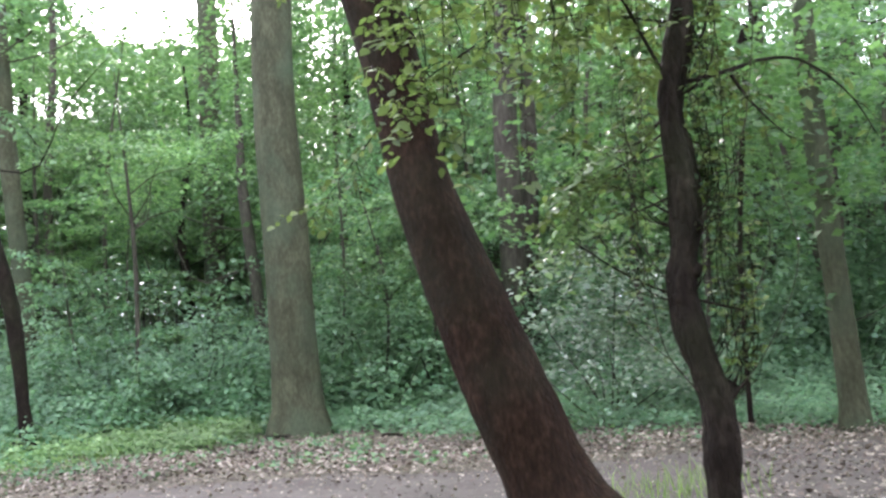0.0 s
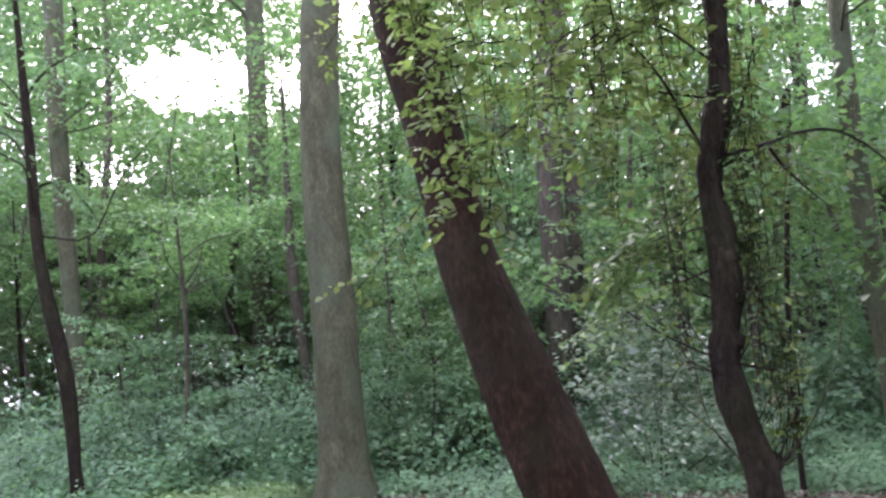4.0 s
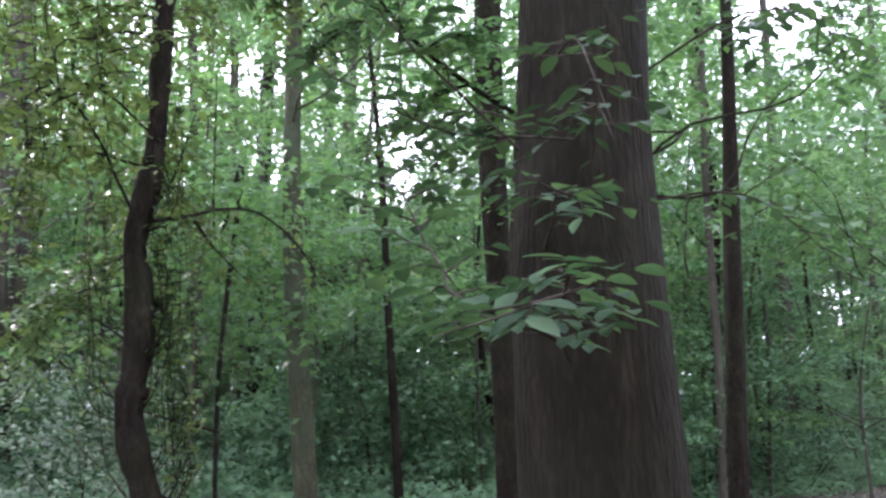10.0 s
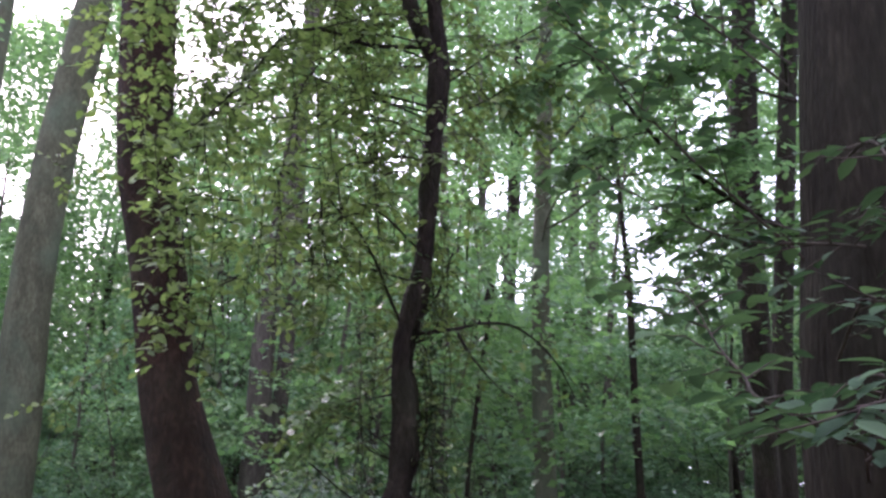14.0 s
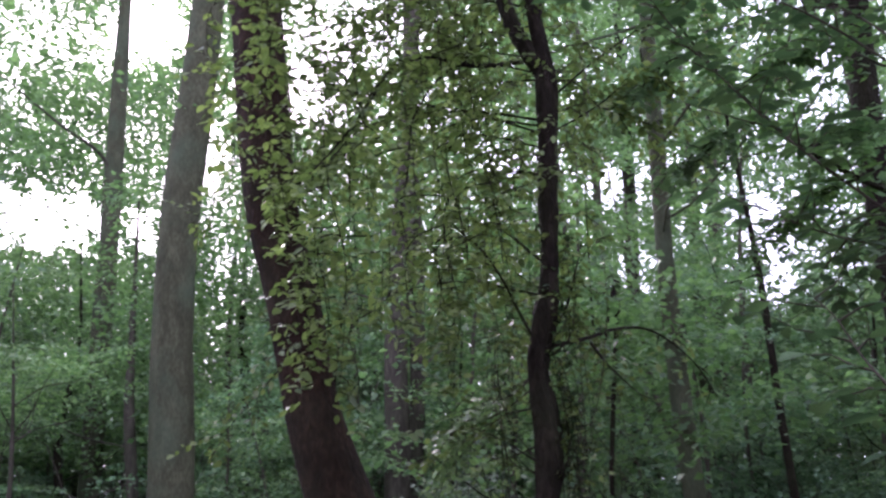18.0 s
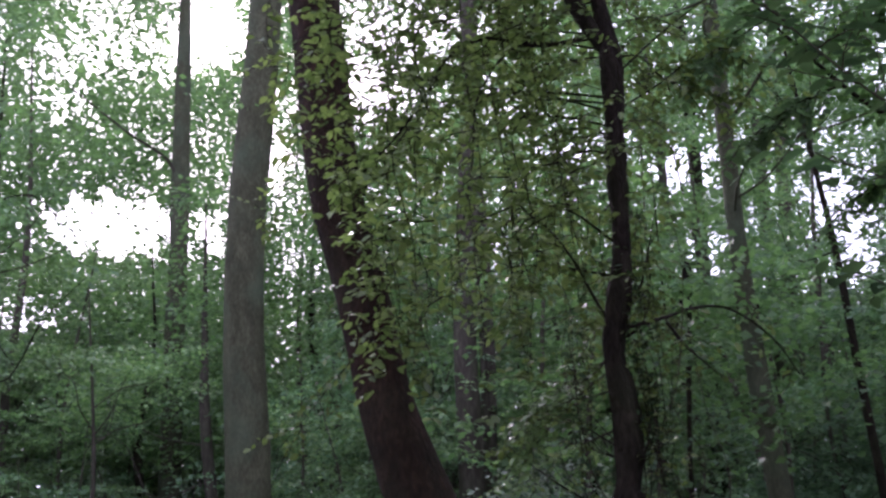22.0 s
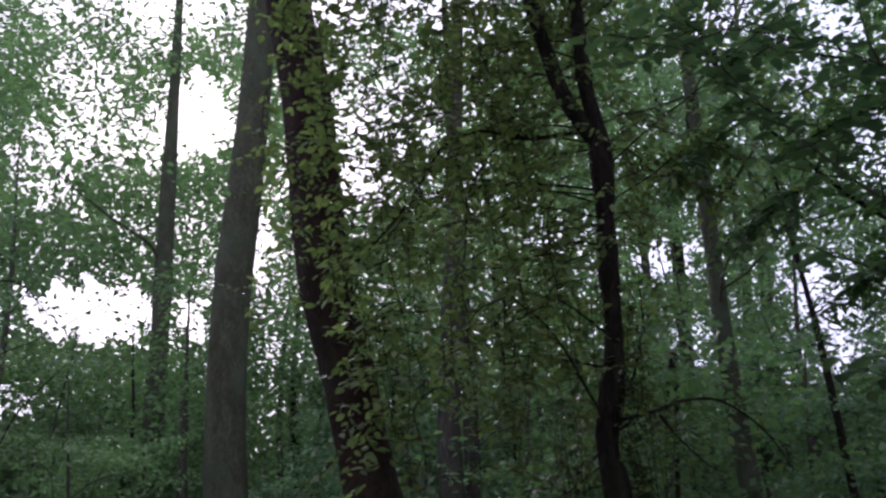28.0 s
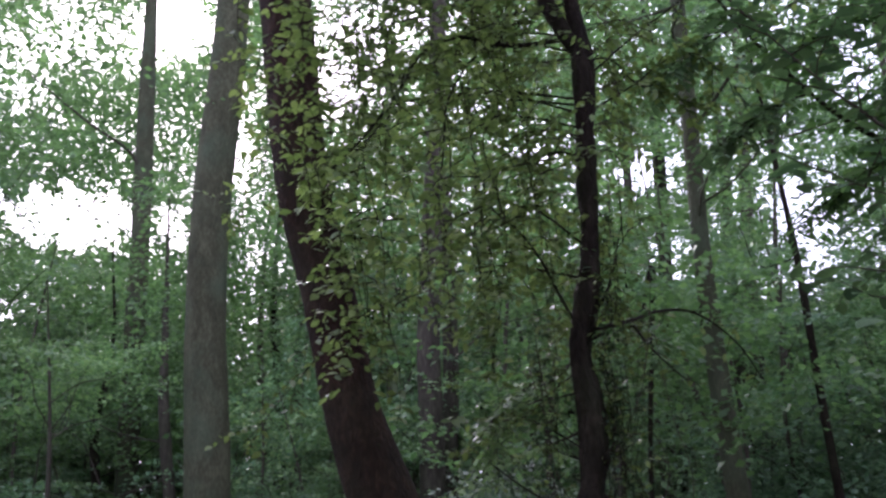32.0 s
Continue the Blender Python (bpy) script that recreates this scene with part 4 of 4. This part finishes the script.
# slim trunks further back: x, y, radius, lean in x, height
BACK = [(-12.35, 20.9, 0.105, 0.01, 8.6), (-9.05, 18.2, 0.115, -0.06, 8.5), (-7.9, 21.3, 0.135, 0.03, 11), (-8.4, 21.6, 0.125, 0.02, 10), (-9.1, 22.4, 0.11, 0.02, 10), (-3.5, 17.2, 0.15, 0.01, 16),
        (0.3, 25.0, 0.21, 0.04, 20), (2.83, 27.8, 0.22, 0.05, 20), (6.55, 12.8, 0.058, 0.02, 12), (7.35, 14.4, 0.083, 0.03, 12), (0.25, 22.0, 0.138, -0.03, 16),
        (2.33, 23.9, 0.16, 0.0, 17), (-0.15, 12.05, 0.031, 0.0, 6), (-0.6, 20.0, 0.122, -0.01, 15), (-16.5, 21.5, 0.12, 0.01, 15), (-19.0, 24.0, 0.16, -0.02, 17),
        (-15.0, 27.0, 0.13, 0.0, 9), (-6.5, 26.0, 0.12, 0.02, 12), (-5.0, 31.0, 0.16, 0.0, 18), (-2.2, 28.0, 0.13, 0.01, 17), (5.0, 20.0, 0.11, 0.02, 15),
        (8.0, 22.0, 0.15, -0.01, 16), (10.5, 17.5, 0.12, 0.0, 14), (12.0, 24.0, 0.17, 0.0, 17), (9.3, 12.2, 0.07, 0.02, 10), (13.5, 18.0, 0.11, 0.0, 14), (-22.0, 20.0, 0.15, 0.01, 15)]
for k, (x, y, r, lean, h) in enumerate(BACK):
    g = np.random.default_rng(900 + k)
    w = 0.12 * g.normal(size=4)
    pts = [(x, y, -0.1, r * 1.25), (x, y, 0.02, r * 1.15), (x + lean * 2 + w[0] * 0.3, y, 2, r), (x + lean * 4.5 + w[1], y, 4.5, r * 0.92), (x + lean * h * 0.6 + w[2], y, h * 0.6, r * 0.7), (x + lean * h + w[3], y, h, r * 0.15)]
    tree("back_tree", "slim straight trunk among the leaves of the thicket", pts, BARK_FAR if k % 3 else BARK_DARK, 10, 22, 0.04,
         [(h * 0.35, h * 0.98, 2.0 + 0.1 * h, 46, 120, 0.95, 0.12, LEAF_HIGH)], 2, 40 + k, "slim trunks of the thicket")

def behind(az, d, reach):
    """Moves a plant that would stand before one of the main trunks to the ground behind it."""
    for a, far in ((-29.3, 27.0), (-12.6, 17.5), (4.7, 13.0), (-21.2, 29.0)):
        if d < far and abs(az - radians(a)) * d < reach:
            return far + 2.0 + (d % 1.0) * 3
    return d


# thin dark poles standing in the thicket
g = np.random.default_rng(77)
for k in range(22):
    az, d = radians((-45 + 90 * (k + g.random()) / 22)), g.uniform(16, 28)
    if radians(-39) < az < radians(-17):
        az = az + radians(30)
    d = behind(az, d, 1.0)
    x, y, h, r = d * math.sin(az), d * math.cos(az), g.uniform(5, 9), g.uniform(0.03, 0.085)
    w = g.normal(0, 0.25, 6)
    pts = [(x, y, -0.1, r * 1.2), (x, y, 0.0, r * 1.1), (x + w[0] * 0.6, y, 2.2, r), (x + w[0] + w[1], y + w[2], h * 0.5, r * 0.8), (x + w[0] + 2 * w[1] + w[3], y + w[4], h, r * 0.2)]
    tree("pole_tree", "thin dark upright young tree in the thicket", pts, BARK_FAR if k % 2 else BARK_DARK, 7, 16, 0.05, [(h * 0.55, h, 1.3, 16, 40, 0.5, 0.12, LEAF_HIGH)], 3, 1300 + k, "thin poles of the thicket")

# fallen sticks at the wood's edge
for k, (x0, y0, x1, y1, r) in enumerate([(-4.7, 12.6, -4.1, 12.45, 0.025), (-6.3, 12.5, -5.7, 12.9, 0.03), (2.6, 12.2, 3.5, 12.5, 0.02), (-10.2, 10.9, -9.4, 10.6, 0.02)]):
    st = limb((x0, y0, ground_height(x0, y0) + 0.04), (x1, y1, ground_height(x1, y1) + 0.05), r, 0, 0.15, 9, 70 + k)
    tagged(new("fallen_branch", tubes("fallen_branch", [st], 8, BARK_DARK, (0, 0, 0), 0.06, k)), "dark fallen branch lying among dry leaves", "branch", "fallen branches")

# saplings and leafy bushes of the understorey: placed over the thicket
g = np.random.default_rng(21)
for k in range(66):
    az, d = radians(g.uniform(-47, 45)), g.uniform(15, 31)
    d = behind(az, d, 2.2)
    if az < radians(-37) or az > radians(27):
        d = max(d, 24.0)
    x, y, h = d * math.sin(az), d * math.cos(az), g.uniform(3.5, 9.5)
    r = 0.012 + 0.006 * h
    pts = [(x, y, -0.1, r * 1.2), (x, y, 0.0, r * 1.1), (x + g.normal(0, 0.2), y + g.normal(0, 0.2), h * 0.5, r * 0.8), (x + g.normal(0, 0.35), y + g.normal(0, 0.3), h, r * 0.2)]
    tree("sapling", "thin sapling with flat sprays of fresh green leaves", pts, BARK_FAR, 6, 14, 0.03,
         [(1.0, h, 1.9, 17, 170, 0.95, 0.105, (LEAF_MID, LEAF_FRESH, LEAF_SHRUB)[k % 3])], 4, 300 + k, "saplings of the understorey", "sapling", flat=0.045, layered=True)
EDGE = {0: (-35.4, 17), 1: (-33.8, 21), 2: (-24.8, 20.5), 3: (-26.6, 24), 4: (-23.0, 19), 5: (-22.3, 24), 6: (-19.6, 20), 7: (-17.5, 17), 8: (-33.2, 24), 38: (29.5, 16), 39: (32, 19), 40: (34.5, 15), 41: (36.5, 20), 42: (31, 23), 43: (39, 17)}
g = np.random.default_rng(23)
for k in range(44):                        # low ones at the wood's edge, in flat layers
    az = radians(-48 + 92 * (k + g.random()) / 44)
    d = g.uniform(15.0, 19.5)
    if abs(az - radians(-12.6)) * d < 2.5:
        d = max(d, 19.4)
    elif any(abs(az - radians(a)) * d < 1.7 for a in (-29.3, -24.8, 4.7, 9.3, -21.2)):
        az, d = radians(-33 + 15.5 * g.random()), g.uniform(27.5, 30)
    if az < radians(-36):
        d += 3.5
    if radians(1) < az < radians(17):
        d += 9.0
    if k in EDGE:
        az, d = radians(EDGE[k][0]), EDGE[k][1]
    x, y, h = d * math.sin(az), d * math.cos(az), g.uniform(2.6, 6.0)
    r = 0.012 + 0.005 * h
    pts = [(x, y, -0.1, r * 1.2), (x, y, 0.0, r * 1.1), (x + g.normal(0, 0.2), y + g.normal(0, 0.2), h * 0.5, r * 0.8), (x + g.normal(0, 0.35), y + g.normal(0, 0.3), h, r * 0.2)]
    tree("sapling", "low sapling holding bright green leaves in flat layers", pts, BARK_FAR, 6, 14, 0.03,
         [(0.9, h, 1.5, 12, 190, 0.85, 0.085, LEAF_FRESH if k % 2 else LEAF_BUSH)], 5, 1500 + k, "saplings of the understorey", "sapling", flat=0.035, layered=True)


g = np.random.default_rng(27)
for k, (a, d, h) in enumerate(((-22.6, 16.6, 4.4), (-20.2, 15.6, 3.8), (-18.0, 17.0, 5.2), (-17.0, 15.4, 3.6), (9.5, 16.0, 3.6), (12.5, 17.5, 4.4), (6.8, 17.0, 3.4))):
    x, y = d * math.sin(radians(a)), d * math.cos(radians(a))
    pts = [(x, y, -0.1, 0.035), (x, y, 0.0, 0.032), (x + g.normal(0, 0.15), y, h * 0.5, 0.024), (x + g.normal(0, 0.25), y, h, 0.006)]
    tree("sapling", "bushy sapling with light green leaves at the wood's edge", pts, BARK_FAR, 6, 14, 0.03,
         [(1.6, h, 1.2, 13, 120, 0.6, 0.085, LEAF_FRESH if k % 2 else LEAF_BUSH)], 5, 1640 + k, "saplings of the understorey", "sapling", flat=0.12, layered=True)


# sapling holding out wide bright layers before the grey trunk
x, y = 16.4 * math.sin(radians(-33.4)), 16.4 * math.cos(radians(-33.4))
tree("sapling", "young tree holding wide bright green layers of leaves", [(x, y, -0.1, 0.05), (x, y, 0.0, 0.046), (x + 0.1, y, 2.5, 0.038), (x - 0.1, y, 5.6, 0.008)], BARK_FAR, 7, 16, 0.03,
     [(3.75, 4.6, 1.7, 12, 220, 0.8, 0.08, LEAF_FRESH)], 6, 1590, "saplings of the understorey", "sapling", flat=0.035, layered=True)


# young trees of middle height that close the gaps below the high canopy
g = np.random.default_rng(25)
for k in range(18):
    az, d = radians(-41 + 26 * (k + g.random()) / 12) if k < 12 else radians(g.uniform(-4, 38)), g.uniform(22.5, 29)
    d = behind(az, d, 2.0)
    x, y, h = d * math.sin(az), d * math.cos(az), g.uniform(6.5, 9.5)
    pts = [(x, y, -0.1, 0.07), (x, y, 0.0, 0.065), (x + g.normal(0, 0.25), y, h * 0.5, 0.05), (x + g.normal(0, 0.4), y, h, 0.012)]
    tree("understorey_tree", "young tree spreading light green layers under the canopy", pts, BARK_FAR, 7, 16, 0.04,
         [(3.8, h, 2.3, 24, 150, 0.85, 0.115, (LEAF_HIGH, LEAF_FRESH, LEAF_MID)[k % 3])], 6, 1700 + k, "young trees under the canopy", flat=0.06, layered=True)


def shrub(name, label, x, y, h, reach, k, leaves, size, mat, seed, group=""):
    g = np.random.default_rng(seed)
    th = thing(name, (x, y, 0), label, "shrub", group)
    a, r = g.uniform(0, 6.28, k), reach * np.sqrt(g.random(k))
    z = h * (0.25 + 0.75 * g.random(k)) * (1 - 0.45 * (r / reach)**2)
    c = np.stack([x + r * np.cos(a), y + r * np.sin(a), z], 1)
    lines = [limb((x + g.normal(0, 0.06), y + g.normal(0, 0.06), -0.03), c[q], 0.014, 0, 0.15, 7, seed * 50 + q) for q in range(min(7, k))]
    for ln in lines:
        child("stem", tubes("stem", [ln], 5, TWIG, (x, y, 0)), th)
    at, out, up, sz = sprays(c, 0.38, leaves, size * 1.2, 0.22, 0.36)
    up += [0, -0.4, 0]
    child("foliage", leaf_mesh("foliage", at, out, up, sz, mat, (x, y, 0), wide=0.72), th)
    return th


shrub("pale_shrub", "shrub with pale leaves, silvery sheen painted in, at the wood's edge", -1.85, 13.3, 2.8, 1.25, 85, 44, 0.075, LEAF_PALE, 498)
g = np.random.default_rng(33)
for k in range(46):
    az, d = radians(g.uniform(-47, 44)), g.uniform(16.2, 27)
    if d > 17:
        d = behind(az, d, 1.2)
    shrub("shrub", "bushy green shrub in the forest undergrowth", d * math.sin(az), d * math.cos(az), g.uniform(1.2, 2.6), g.uniform(0.9, 1.6), 44, 52, 0.085, LEAF_SHRUB, 500 + k, "shrubs of the undergrowth")

# every second bush gets the lighter herb leaf to make up for light
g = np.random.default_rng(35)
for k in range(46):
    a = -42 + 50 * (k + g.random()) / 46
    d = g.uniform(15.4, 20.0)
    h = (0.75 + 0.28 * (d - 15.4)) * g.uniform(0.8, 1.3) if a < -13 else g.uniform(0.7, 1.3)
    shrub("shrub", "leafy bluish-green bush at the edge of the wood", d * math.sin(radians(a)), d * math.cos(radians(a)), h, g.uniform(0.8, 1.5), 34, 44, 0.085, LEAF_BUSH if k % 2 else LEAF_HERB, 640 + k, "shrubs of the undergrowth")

for k in range(14):                        # taller ones beside the grey beech, lighter leaf colour standing in for light
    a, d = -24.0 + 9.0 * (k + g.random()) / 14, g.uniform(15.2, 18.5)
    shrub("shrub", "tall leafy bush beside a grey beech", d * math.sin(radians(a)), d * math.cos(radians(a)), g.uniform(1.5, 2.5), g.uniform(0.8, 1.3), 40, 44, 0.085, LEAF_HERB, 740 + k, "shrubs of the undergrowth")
for k in range(16):                        # tall bushes further in, missing light put into their paler leaf colour
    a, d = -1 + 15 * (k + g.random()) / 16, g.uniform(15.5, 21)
    shrub("shrub", "tall bush further in, light put into its pale green leaves", d * math.sin(radians(a)), d * math.cos(radians(a)), g.uniform(1.6, 3.2), g.uniform(0.9, 1.5), 40, 44, 0.09, LEAF_HERB, 700 + k, "shrubs of the undergrowth")

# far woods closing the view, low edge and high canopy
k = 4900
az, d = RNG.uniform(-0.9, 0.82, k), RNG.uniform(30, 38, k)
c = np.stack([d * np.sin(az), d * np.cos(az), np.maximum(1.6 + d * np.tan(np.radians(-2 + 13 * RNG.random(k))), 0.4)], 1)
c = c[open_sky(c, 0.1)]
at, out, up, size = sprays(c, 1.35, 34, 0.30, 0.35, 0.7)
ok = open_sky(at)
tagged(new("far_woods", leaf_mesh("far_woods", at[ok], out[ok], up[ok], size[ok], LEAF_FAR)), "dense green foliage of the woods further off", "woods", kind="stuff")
k = 6600
az, d = RNG.uniform(-0.9, 0.82, k), RNG.uniform(34, 58, k)
el = np.radians(4 + 29 * RNG.random(k)**1.15)
m = 400                                    # two thicker stretches of crowns
az[:m], el[:m], d[:m] = RNG.uniform(-0.86, -0.4, m), np.radians(RNG.uniform(18, 33, m)), RNG.uniform(28, 42, m)
az[m:540], el[m:540], d[m:540] = RNG.uniform(-0.12, 0.24, 140), np.radians(RNG.uniform(20, 31, 140)), RNG.uniform(28, 40, 140)
az[-160:], el[-160:], d[-160:] = RNG.uniform(-0.48, -0.2, 160), np.radians(RNG.uniform(7, 14.5, 160)), RNG.uniform(29, 40, 160)
az[-300:-160], el[-300:-160], d[-300:-160] = RNG.uniform(-0.74, -0.5, 140), np.radians(RNG.uniform(11.5, 19, 140)), RNG.uniform(28, 38, 140)
c = np.stack([d * np.sin(az), d * np.cos(az), 1.6 + d * np.tan(el)], 1)
c = c[open_sky(c, 0.1) & ~((az > -0.12) & (az < 0.35) & (el > 0.3) & (RNG.random(k) < 0.12))]
at, out, up, size = sprays(c, 1.45, 54, 0.255, 0.3, 0.7)
ok = open_sky(at)
tagged(new("far_canopy", leaf_mesh("far_canopy", at[ok], out[ok], up[ok], size[ok], LEAF_HIGH)), "high leafy canopy of the woods further off", "canopy", kind="stuff")

# unseen foliage added behind, beside and above the path to shade the trunks
k = 3600
az = RNG.uniform(0.86, 2 * math.pi - 0.94, k)
d = np.where((az > 2 * math.pi - 1.75) | (az < 1.7), RNG.uniform(22, 32, k), RNG.uniform(10, 26, k))
wall = np.stack([d * np.sin(az), d * np.cos(az), 0.4 + 7.5 * RNG.random(k)], 1)
# sparse cover overhead, nearly open above the path so light reaches the herbs
k = 400
roof = np.stack([RNG.uniform(-26, 26, k), RNG.uniform(-26, 11, k), RNG.uniform(9, 19, k)], 1)
el = np.degrees(np.arctan2(roof[:, 2] - 3.2, np.maximum(roof[:, 1], 0.01)))
thin = np.where(np.abs(roof[:, 1] - path_mid(roof[:, 0])) < 8, 0.05, 0.42)
roof = roof[((roof[:, 1] < 0) | (el > 44)) & (RNG.random(k) < thin)]
c = np.concatenate([wall, roof])
at, out, up, size = sprays(c, 1.3, 16, 0.62, 0.4, 0.7)
tagged(new("unseen_foliage", leaf_mesh("unseen_foliage", at, out, up, size, LEAF_HIGH)), "unseen foliage added round and over the path to cut sky light", "woods", kind="stuff")
